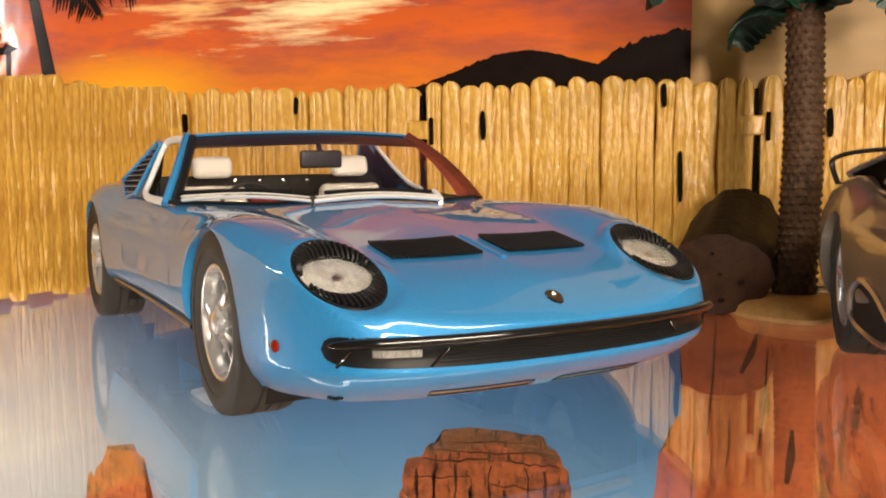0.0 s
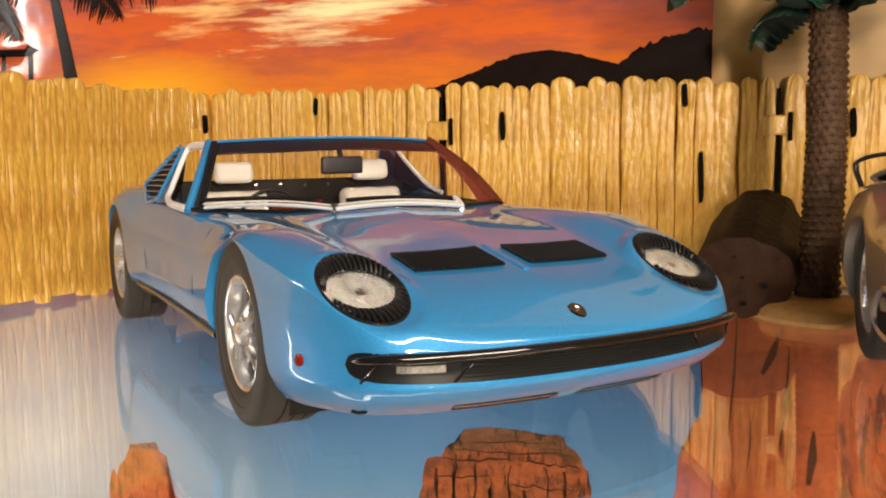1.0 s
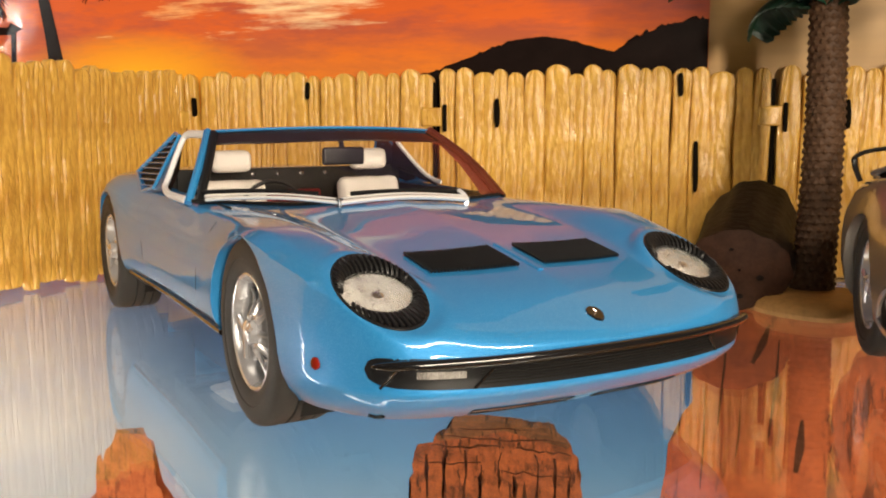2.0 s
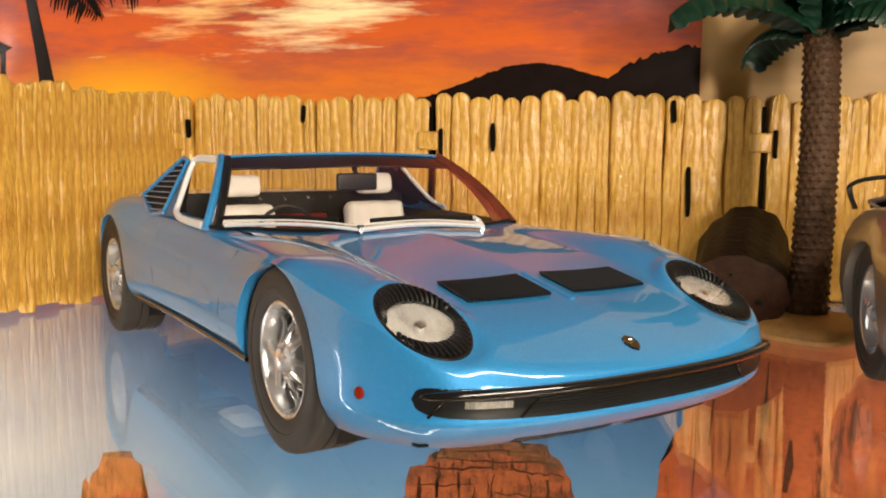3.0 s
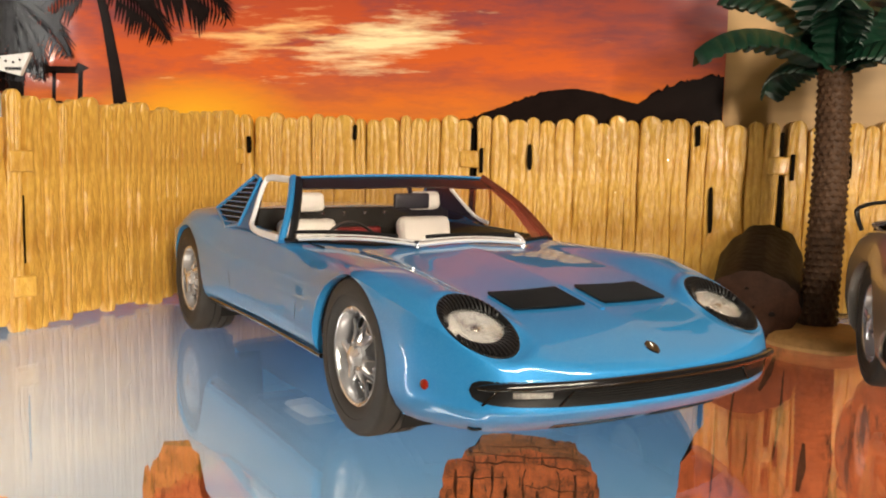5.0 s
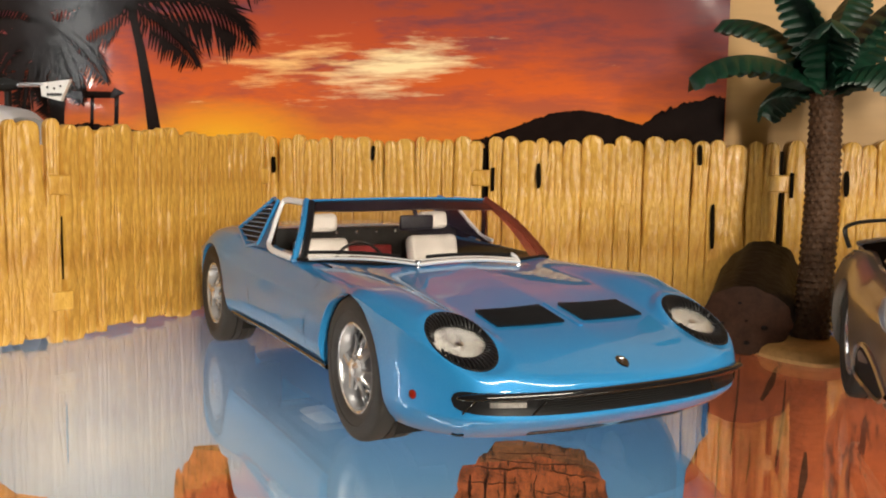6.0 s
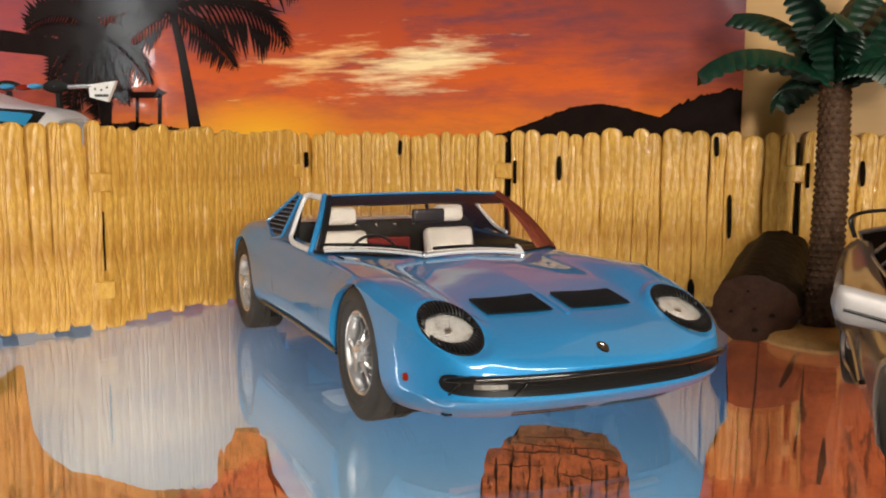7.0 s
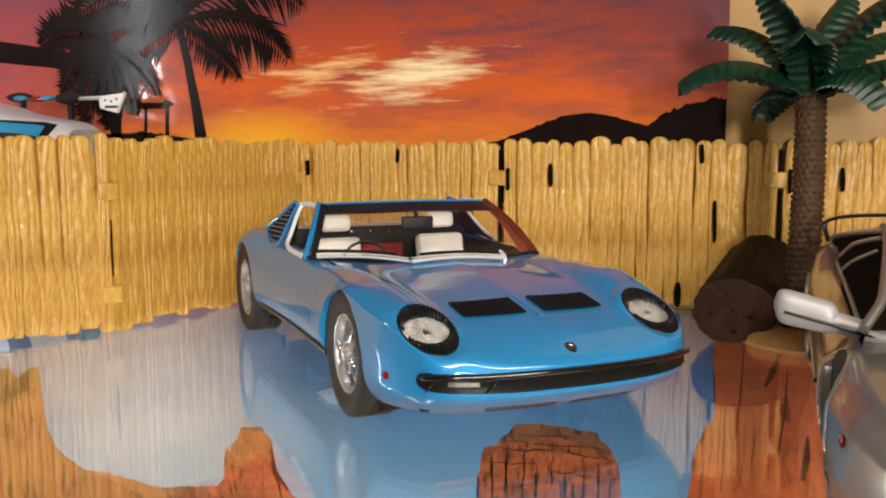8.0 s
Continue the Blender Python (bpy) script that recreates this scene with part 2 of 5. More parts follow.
def rock_print(name, light, dark, scale=60.0, stretch=(1, 1, 0.25)):
    """Printed rock: banded colour, fine grain and dark upright cracks."""
    m, nt, b, tc = print_nodes(name, 0.35)
    n1 = noise_node(nt, tc, scale, stretch, 12, 0.78)
    n2 = noise_node(nt, tc, scale * 0.5, (0.5, 1, 1.6), 8, 0.7, (0.1, 0, 0.4))
    n3 = noise_node(nt, tc, scale * 1.7, (1, 1, 0.22), 8, 0.7, (0.3, 0, 0.7))
    n4 = noise_node(nt, tc, scale * 7, (1, 1, 1), 3, 0.6)
    half = tuple((l + d) / 2 for l, d in zip(light, dark))
    r = ramp_node(nt, [(0.34, dark), (0.45, half), (0.54, light), (0.68, tuple(min(l * 1.35, 1) for l in light))])
    grain = maths(nt, "ADD", maths(nt, "MULTIPLY", n1.outputs[0], 0.55), maths(nt, "MULTIPLY", n2.outputs[0], 0.45))
    nt.links.new(maths(nt, "ADD", grain, maths(nt, "MULTIPLY", maths(nt, "SUBTRACT", n4.outputs[0], 0.5, False), 0.22, False)), r.inputs[0])
    crack = nt.nodes.new("ShaderNodeMapRange")
    crack.inputs[1].default_value, crack.inputs[2].default_value = 0.445, 0.395
    nt.links.new(n3.outputs[0], crack.inputs[0])
    col = mixed(nt, maths(nt, "MULTIPLY", crack.outputs[0], 0.85), r.outputs[0], tuple(d * 0.35 for d in dark))
    nt.links.new(col, b.inputs["Base Color"])
    return m


SKY = sunset_print()
LOWER = desert_sky_print()
SILHOUETTE = material("dark_silhouette_print", (0.013, 0.008, 0.007), 0.20, var=0.3, scale=120, spec=0.12, bump=0.0005, bump_scale=40)
BUTTE = rock_print("butte_print", (0.46, 0.125, 0.035), (0.035, 0.012, 0.007), 190, (1, 1, 0.45))
SPIRE = rock_print("spire_print", (0.52, 0.16, 0.055), (0.20, 0.06, 0.025), 180, (1, 1, 0.6))
CLIFF = rock_print("cliff_print", (0.60, 0.135, 0.036), (0.30, 0.060, 0.022), 60, (1, 1, 0.3))
CREVICE = material("crevice_print", (0.13, 0.040, 0.018), 0.35, var=0.5, scale=300, spec=0.2)
DESERT = rock_print("desert_ground_print", (0.50, 0.20, 0.06), (0.30, 0.10, 0.03), 40, (0.5, 1, 2))
MESA = rock_print("mesa_print", (0.50, 0.19, 0.055), (0.26, 0.085, 0.03), 70, (1, 1, 0.3))
CAP = rock_print("rock_cap_print", (0.30, 0.125, 0.045), (0.035, 0.018, 0.009), 230, (0.5, 1, 1.8))
PEARL = material("pearl_chrome", (0.38, 0.36, 0.37), 0.46, 0.25, coat=0.0, spec=0.4, var=0.1, scale=200)
# red-brown that stands for a warm reflection on the far windscreen pillar
REDSHEEN = material("brown_tinted_frame", (0.13, 0.028, 0.014), 0.3, var=0.3, scale=200)
LINING = material("header_lining_vinyl", (0.018, 0.010, 0.008), 0.35, var=0.4, scale=120, spec=0.5)
STRIPE = material("blue_stripe_paint", (0.03, 0.22, 0.42), 0.3, coat=0.5)
SATIN = material("satin_metal", (0.90, 0.90, 0.91), 0.28, 0.35)

# ---- mesh tools ----
def part(name, bm, mat, parent=None, label="", smooth=True, at=None, mats=None):
    """Links a bmesh as one mesh object under a thing or part."""
    bmesh.ops.recalc_face_normals(bm, faces=bm.faces)
    me = bpy.data.meshes.new(name)
    bm.to_mesh(me)
    bm.free()
    for m in (mats or [mat]):
        me.materials.append(m)
    if smooth:
        me.polygons.foreach_set("use_smooth", [True] * len(me.polygons))
        me.set_sharp_from_angle(angle=radians(38))
    ob = new(name, me)
    ob.parent = parent
    if at is not None:
        ob.matrix_basis = at
    if label:
        ob["label"] = label
    return ob


def shared(name, mesh, parent, m):
    """One more object on a mesh that others use too."""
    ob = new(name, mesh)
    ob.parent = parent
    ob.matrix_basis = m
    return ob


def thing(name, m, label, category, group="", kind=""):
    ob = new(name)
    ob.empty_display_size = 0.01
    ob.matrix_basis = m
    return tagged(ob, label, category, group, kind)


def pchip(xs, ys, x):
    """Smooth interpolation without overshoot; xs rise."""
    xs, ys, x = np.asarray(xs, float), np.asarray(ys, float), np.asarray(x, float)
    h, d = np.diff(xs), np.diff(ys) / np.diff(xs)
    m = np.zeros_like(ys)
    m[0], m[-1] = d[0], d[-1]
    for i in range(1, len(xs) - 1):
        if d[i - 1] * d[i] > 0:
            m[i] = 2 * d[i - 1] * d[i] / (d[i - 1] + d[i])
    i = np.clip(np.searchsorted(xs, x) - 1, 0, len(xs) - 2)
    s = np.clip((x - xs[i]) / h[i], 0, 1)
    return (2 * s**3 - 3 * s**2 + 1) * ys[i] + (s**3 - 2 * s**2 + s) * h[i] * m[i] + (3 * s**2 - 2 * s**3) * ys[i + 1] + (s**3 - s**2) * h[i] * m[i + 1]


def keyed(table, u, column):
    """Column of a table of rows keyed by a falling first column."""
    t = np.array(table, float)[::-1]
    return pchip(t[:, 0], t[:, column], u)


def grid(bm, pts, close_u=False, close_v=False):
    """Faces over rows of points; returns the rows of vertices."""
    rows = [[bm.verts.new(p) for p in row] for row in pts]
    n, m = len(rows), len(rows[0])
    for i in range(n if close_u else n - 1):
        for j in range(m if close_v else m - 1):
            q = [rows[i][j], rows[(i + 1) % n][j], rows[(i + 1) % n][(j + 1) % m], rows[i][(j + 1) % m]]
            bm.faces.new(q)
    return rows


def tube(bm, path, r, sides=8, flat=1.0, up=(0, 0, 1), caps=True, radii=None):
    """A tube of radius r along a path; flat squeezes it along up."""
    path = [Vector(p) for p in path]
    rows = []
    for i, p in enumerate(path):
        d = (path[min(i + 1, len(path) - 1)] - path[max(i - 1, 0)]).normalized()
        a = d.cross(Vector(up))
        a = a.normalized() if a.length > 1e-6 else d.orthogonal().normalized()
        b = a.cross(d)
        rr = radii[i] if radii else r
        rows.append([p + rr * (math.cos(k * math.tau / sides) * a + flat * math.sin(k * math.tau / sides) * b) for k in range(sides)])
    vs = grid(bm, rows, close_v=True)
    if caps:
        bm.faces.new(vs[0][::-1])
        bm.faces.new(vs[-1])


def smooth_path(points, n=8):
    """Catmull-Rom points through the given ones."""
    p = [Vector(points[0])] + [Vector(q) for q in points] + [Vector(points[-1])]
    out = []
    for i in range(1, len(p) - 2):
        for k in range(n):
            t = k / n
            out.append(0.5 * (2 * p[i] + (p[i + 1] - p[i - 1]) * t + (2 * p[i - 1] - 5 * p[i] + 4 * p[i + 1] - p[i + 2]) * t * t
                              + (3 * p[i] - p[i - 1] - 3 * p[i + 1] + p[i + 2]) * t**3))
    out.append(p[-2])
    return out


def box(bm, x0, x1, y0, y1, z0, z1, bevel=0.0):
    made = bmesh.ops.create_cube(bm, size=1)["verts"]
    for v in made:
        v.co = Vector(((x0 + x1) / 2 + v.co.x * (x1 - x0), (y0 + y1) / 2 + v.co.y * (y1 - y0), (z0 + z1) / 2 + v.co.z * (z1 - z0)))
    if bevel:
        edges = list({e for v in made for e in v.link_edges})
        bmesh.ops.bevel(bm, geom=edges, offset=bevel, segments=3, profile=0.5, affect="EDGES")


def box_part(name, parent, mat, x0, x1, y0, y1, z0, z1, bevel=0.0, label=""):
    bm = bmesh.new()
    box(bm, x0, x1, y0, y1, z0, z1, bevel)
    ob = part(name, bm, mat, parent, label, smooth=bevel > 0)
    for f in sorted(ob.data.polygons, key=lambda f: -f.area)[:6]:
        f.use_smooth = False
    return ob


def lathe(bm, profile, sides=48, axis="y", centre=(0, 0, 0)):
    """Turns (radius, along) pairs about an axis."""
    rows = []
    for r, a in profile:
        row = []
        for k in range(sides):
            c, s = r * math.cos(k * math.tau / sides), r * math.sin(k * math.tau / sides)
            v = {"y": (c, a, s), "z": (c, s, a), "x": (a, c, s)}[axis]
            row.append(Vector(v) + Vector(centre))
        rows.append(row)
    return grid(bm, rows, close_v=True)


def slab(bm, outline, y, depth, cap=True):
    """A flat shape in the x-z plane, from an outline, with a thickness towards -y."""
    front = [bm.verts.new((x, y - depth, z)) for x, z in outline]
    back = [bm.verts.new((x, y, z)) for x, z in outline]
    bm.faces.new(front)
    n = len(outline)
    for i in range(n):
        bm.faces.new((front[i], back[i], back[(i + 1) % n], front[(i + 1) % n]))

# ---- structure ----
def setting(name, mat, x0, x1, y0, y1, z0, z1, label, bevel=0.0):
    ob = box_part(name, None, mat, x0, x1, y0, y1, z0, z1, bevel)
    return tagged(ob, label, "structure", kind="structure")


setting("wall_back", PLY, -0.80, 0.50, WALL, 0.405, -0.36, 0.42, "tan plywood back panel of the display cabinet")
setting("wall_left", PLY, -0.815, -0.80, 0.02, 0.405, -0.36, 0.42, "tan plywood side panel of the cabinet")
setting("wall_right", PLY, 0.50, 0.515, 0.02, 0.405, -0.36, 0.42, "tan plywood side panel of the cabinet")
# unseen top, put in dark wall paint to weaken its reflection in the bonnet
setting("ceiling", WALLPAINT, -0.815, 0.515, 0.02, 0.405, 0.42, 0.435, "unseen dark-painted top of the display cabinet")
setting("cabinet_floor", PLY, -0.80, 0.50, 0.02, WALL, -0.36, -0.345, "plywood floor of the lower compartment")
shelf = setting("glass_shelf", SHELF, -0.798, 0.498, 0.085, WALL - 0.002, -0.005, 0.0, "clear glass shelf that mirrors what stands on it")
shelf.visible_shadow = False
setting("room_floor", WALLPAINT, -3, 3, -3, 2, -0.96, -0.9, "dark room floor")
setting("room_ceiling", WALLPAINT, -3, 3, -3, 2, 1.7, 1.76, "plain room ceiling")
setting("room_wall_front", WALLPAINT, -3, 3, -3.06, -3, -0.9, 1.7, "plain room wall")
setting("room_wall_back", WALLPAINT, -3, 3, 2, 2.06, -0.9, 1.7, "plain room wall")
setting("room_wall_left", WALLPAINT, -3.06, -3, -3, 2, -0.9, 1.7, "plain room wall")
setting("room_wall_right", WALLPAINT, 3, 3.06, -3, 2, -0.9, 1.7, "plain room wall")


# ---- printed posters on the back panel ----
def printed(name, parent, mat, outline, lift, label=""):
    """A printed shape as a thin sheet on the poster."""
    bm = bmesh.new()
    slab(bm, outline, WALL - 0.001, lift)
    bmesh.ops.triangulate(bm, faces=bm.faces, ngon_method="EAR_CLIP")
    return part(name, bm, mat, parent, label, smooth=False)


sunset = tagged(box_part("sunset_poster", None, SKY, -0.60, 0.0188, WALL - 0.001, WALL, 0.004, 0.40), "glossy printed sunset poster on the cabinet's back panel", "poster")
rng = random.Random(4)


def ridge(points, bush, step=0.0012):
    """A rough skyline through the points."""
    out = []
    for (x0, z0), (x1, z1) in zip(points, points[1:]):
        n = max(int((x1 - x0) / step), 1)
        for k in range(n):
            t = k / n
            out.append((x0 + (x1 - x0) * t, z0 + (z1 - z0) * t + rng.uniform(0, bush) * (1 if rng.random() < 0.35 else 0.3)))
    return out + [points[-1]]


far_hill = ridge([(-0.100, 0.0785), (-0.088, 0.0815), (-0.070, 0.0885), (-0.056, 0.0932), (-0.046, 0.0942), (-0.038, 0.0932), (-0.026, 0.0900), (-0.0175, 0.0878), (-0.010, 0.090), (0.0186, 0.090)], 0.0010)
printed("hill_print", sunset, SILHOUETTE, far_hill + [(0.0186, 0.05), (-0.100, 0.05)], 0.0002, "dark hill silhouette in the print")
near_hill = ridge([(-0.019, 0.0870), (-0.012, 0.0905), (-0.004, 0.0950), (0.004, 0.0978), (0.012, 0.0992), (0.0186, 0.0998)], 0.0022, 0.0008)
printed("wooded_slope_print", sunset, SILHOUETTE, near_hill + [(0.0186, 0.05), (-0.019, 0.05)], 0.0003, "dark wooded slope in the print")


def strip(points, widths):
    """An outline along a bent line."""
    left, right = [], []
    for i, (x, z) in enumerate(points):
        x0, z0 = points[max(i - 1, 0)]
        x1, z1 = points[min(i + 1, len(points) - 1)]
        d = math.hypot(x1 - x0, z1 - z0) or 1
        nx, nz = -(z1 - z0) / d, (x1 - x0) / d
        left.append((x + nx * widths[i], z + nz * widths[i]))
        right.append((x - nx * widths[i], z - nz * widths[i]))
    return left + right[::-1]


printed("palm_trunk_print", sunset, SILHOUETTE, strip([(-0.2600, 0.060), (-0.2625, 0.080), (-0.2655, 0.100), (-0.2700, 0.125), (-0.276, 0.150)], [.0045, .0038, .0030, .0024, .002]), 0.0004, "dark palm trunk in the print")
printed("leaning_trunk_print", sunset, SILHOUETTE, strip([(-0.48, 0.140), (-0.42, 0.1375), (-0.38, 0.1325), (-0.350, 0.1285), (-0.335, 0.1290)], [.007, .0065, .006, .005, .003]), 0.0004, "dark leaning trunk in the print")


def frond_print(x, z, angle, length, droop, lift):
    """A drooping palm frond of many narrow leaflets."""
    bm = bmesh.new()
    pts = []
    for k in range(25):
        t = k / 24
        a = radians(angle) - droop * t * t
        if pts:
            x, z = x + length / 24 * math.cos(a), z + length / 24 * math.sin(a)
        pts.append((x, z, a))
    for i, (px, pz, a) in enumerate(pts):
        t = i / 24
        for side in (-1, 1):
            ln = length * (0.34 * math.sin(math.pi * (0.12 + 0.85 * t)) + 0.05) * rng.uniform(0.7, 1.1)
            b = a + side * radians(52 - 22 * t) - 0.45 * math.cos(a) * (1 if side > 0 else 0.2)
            slab(bm, [(px - .0009, pz), (px + ln * .5 * math.cos(b) , pz + ln * .5 * math.sin(b) - .0008), (px + ln * math.cos(b - .25), pz + ln * math.sin(b - .25)), (px + .0011, pz + .0004)], WALL - 0.001, lift + rng.uniform(0, .0001))
    slab(bm, strip([(p[0], p[1]) for p in pts], [.0011 * (1 - .8 * k / 24) for k in range(25)]), WALL - 0.001, lift)
    part("frond_print", bm, SILHOUETTE, sunset, smooth=False)


for angle, length, droop in ((35, .085, 1.5), (5, .075, 1.1), (62, .075, 1.3), (150, .075, -1.4), (175, .065, -1.1), (120, .07, -0.9), (-25, .05, .7), (205, .055, -.8), (95, .06, .3)):
    frond_print(-0.276, 0.148, angle, length, droop, 0.0005)
for angle, length, droop in ((205, .045, -.8), (240, .05, -.4), (270, .05, 0.1), (300, .045, .4), (160, .05, -1.0), (330, .045, .7), (255, .035, 0), (285, .035, 0)):
    frond_print(-0.322, 0.140, angle, length, droop, 0.0006)
printed("hut_print", sunset, SILHOUETTE, [(-0.318, 0.1000), (-0.3132, 0.1037), (-0.287, 0.1032), (-0.2855, 0.1052), (-0.2795, 0.1025), (-0.2855, 0.0998)], 0.0003, "dark hut roof in the print")
for x0, x1 in ((-0.3235, -0.3165), (-0.3010, -0.2990), (-0.2870, -0.2845)):
    printed("hut_post_print", sunset, SILHOUETTE, [(x0, 0.07), (x1, 0.07), (x1 + .0015, 0.1012), (x0 + .0015, 0.1012)], 0.0003)
printed("shore_print", sunset, SILHOUETTE, ridge([(-0.330, 0.0855), (-0.300, 0.0862), (-0.284, 0.0845), (-0.262, 0.0810)], 0.0012) + [(-0.262, 0.05), (-0.330, 0.05)], 0.0003, "dark shore in the print")


def rough(points, jag=0.0009, step=0.003):
    """An outline with a ragged edge."""
    out = []
    for (x0, z0), (x1, z1) in zip(points, points[1:] + points[:1]):
        n = max(int(math.hypot(x1 - x0, z1 - z0) / step), 1)
        out.append((x0, z0))
        for k in range(1, n):
            t = k / n
            out.append((x0 + (x1 - x0) * t + rng.uniform(-jag, jag), z0 + (z1 - z0) * t + rng.uniform(-jag, jag)))
    return out


desert = tagged(box_part("desert_poster", None, LOWER, -0.60, 0.30, WALL - 0.001, WALL, -0.33, -0.0025), "printed desert landscape poster behind the lower compartment", "poster")
printed("desert_ground_print", desert, DESERT, ridge([(-0.60, -0.121), (-0.34, -0.119), (-0.30, -0.1245), (-0.262, -0.119), (-0.20, -0.124), (-0.1, -0.133), (0.0, -0.131), (0.30, -0.128)], 0.0015) + [(0.30, -0.33), (-0.60, -0.33)], 0.0001)
printed("left_mesa_print", desert, MESA, ridge([(-0.60, -0.052), (-0.47, -0.056), (-0.4138, -0.0610), (-0.4058, -0.0586), (-0.3988, -0.0690), (-0.3928, -0.0720), (-0.3905, -0.0772), (-0.3884, -0.0573), (-0.3840, -0.0569), (-0.3820, -0.0783), (-0.3793, -0.0961), (-0.3735, -0.1064), (-0.3654, -0.1128), (-0.3532, -0.1187), (-0.3328, -0.1237), (-0.3090, -0.1316)], 0.0008) + [(-0.30, -0.20), (-0.60, -0.20)], 0.0003, "orange mesa in the print")
printed("spire_print", desert, SPIRE, rough([(-0.300, -0.150), (-0.2718, -0.1279), (-0.2601, -0.1190), (-0.2550, -0.1133), (-0.2537, -0.0961), (-0.2521, -0.0943), (-0.2509, -0.1010), (-0.2491, -0.0923), (-0.2445, -0.0861), (-0.2429, -0.0823), (-0.2293, -0.0804), (-0.2276, -0.0845), (-0.2241, -0.0865), (-0.2236, -0.1074), (-0.2158, -0.1139), (-0.2071, -0.1202), (-0.185, -0.140), (-0.185, -0.150)]), 0.0003, "red rock spire in the print")
printed("spire_cap_print", desert, CAP, [(-0.2435, -0.0835), (-0.2429, -0.0818), (-0.2293, -0.0800), (-0.2280, -0.0832)], 0.0004)
printed("butte_print", desert, BUTTE, rough([(-0.1035, -0.150), (-0.1021, -0.1078), (-0.1006, -0.0884), (-0.0981, -0.0789), (-0.0913, -0.0776), (-0.0901, -0.0738), (-0.0838, -0.0707), (-0.0817, -0.0660), (-0.0703, -0.0643), (-0.0556, -0.0648), (-0.0504, -0.0658), (-0.0388, -0.0664), (-0.0376, -0.0699), (-0.0316, -0.0746), (-0.0310, -0.0780), (-0.0284, -0.0801), (-0.0271, -0.0894), (-0.0266, -0.0989), (-0.0255, -0.150)]), 0.0003, "red sandstone butte in the print")
printed("butte_cap_print", desert, CAP, ridge([(-0.0901, -0.0738), (-0.0838, -0.0707), (-0.0817, -0.0656), (-0.0703, -0.0640), (-0.0556, -0.0645), (-0.0504, -0.0655), (-0.0388, -0.0661), (-0.0376, -0.0699), (-0.0316, -0.0746)], 0.0008) + [(-0.0325, -0.0765), (-0.045, -0.0735), (-0.060, -0.0705), (-0.075, -0.0745), (-0.089, -0.0765)], 0.0004)
printed("cliff_print", desert, CLIFF, ridge([(0.0165, -0.0130), (0.06, -0.010), (0.30, -0.009)], 0.0015) + [(0.30, -0.25), (0.0, -0.25), (0.0057, -0.0950), (0.0076, -0.0827), (0.0083, -0.0711), (0.0127, -0.0649), (0.0138, -0.0577), (0.0174, -0.0531), (0.0175, -0.0390), (0.0161, -0.0252)], 0.0003, "red cliff in the print")
for x0, z0, x1, z1, w in ((0.030, -0.014, 0.0275, -0.062, .0009), (0.050, -0.026, 0.0475, -0.066, .0011), (0.046, -0.020, 0.040, -0.036, .0026), (0.060, -0.058, 0.0585, -0.080, .0030), (0.036, -0.055, 0.035, -0.075, .0008), (0.022, -0.045, 0.0215, -0.090, .0006)):
    printed("cliff_crack_print", desert, CREVICE, strip([(x0, z0), ((x0 + x1) / 2 + .0006, (z0 + z1) / 2), (x1, z1)], [w * .2, w * .6, w * .3]), 0.0004)

for x0, x1, z0, z1, w in ((-0.088, -0.036, -0.0745, -0.0738, .0008), (-0.094, -0.060, -0.0790, -0.0776, .0011), (-0.056, -0.031, -0.0775, -0.0792, .0010), (-0.080, -0.045, -0.0700, -0.0694, .0006), (-0.0985, -0.070, -0.0868, -0.0852, .0007), (-0.062, -0.030, -0.0880, -0.0895, .0006)):
    n = 9
    line = [(x0 + (x1 - x0) * k / n, z0 + (z1 - z0) * k / n + rng.uniform(-.0009, .0009)) for k in range(n + 1)]
    printed("ledge_print", desert, CREVICE, strip(line, [.45 * w * rng.uniform(.25, 1) * (1 - abs(2 * k / n - 1) ** 4) + .0001 for k in range(n + 1)]), 0.0005)
for x, z0, z1, w in ((-0.094, -0.083, -0.120, .0010), (-0.0865, -0.079, -0.105, .0007), (-0.077, -0.080, -0.125, .0016), (-0.0705, -0.086, -0.110, .0006), (-0.062, -0.080, -0.098, .0008), (-0.055, -0.090, -0.125, .0012), (-0.046, -0.080, -0.115, .0007), (-0.0385, -0.081, -0.118, .0011), (-0.032, -0.085, -0.105, .0006)):
    n = 8
    line = [(x + rng.uniform(-.0009, .0009), z0 + (z1 - z0) * k / n) for k in range(n + 1)]
    printed("crevice_print", desert, CREVICE, strip(line, [.45 * w * rng.uniform(.3, 1) * (1 - (k / n) ** 3) + .0001 for k in range(n + 1)]), 0.0005)
desert.matrix_basis = Matrix.Translation((0, 0, -0.0038))

# ---- blue roadster model, scale 1:18; numbers in metres of the full-size car, u ahead of the front axle, v to its left ----
S = 1 / 18

PLAN = [(0.985, 0.0), (0.982, 0.12), (0.974, 0.25), (0.957, 0.38), (0.925, 0.51), (0.885, 0.61), (0.83, 0.690), (0.75, 0.748), (0.62, 0.800), (0.45, 0.846), (0.2, 0.873), (0.0, 0.880),
        (-0.5, 0.872), (-1.2, 0.872), (-2.0, 0.895), (-2.5, 0.905), (-2.9, 0.875), (-3.15, 0.80), (-3.3, 0.62), (-3.37, 0.35), (-3.39, 0.0)]
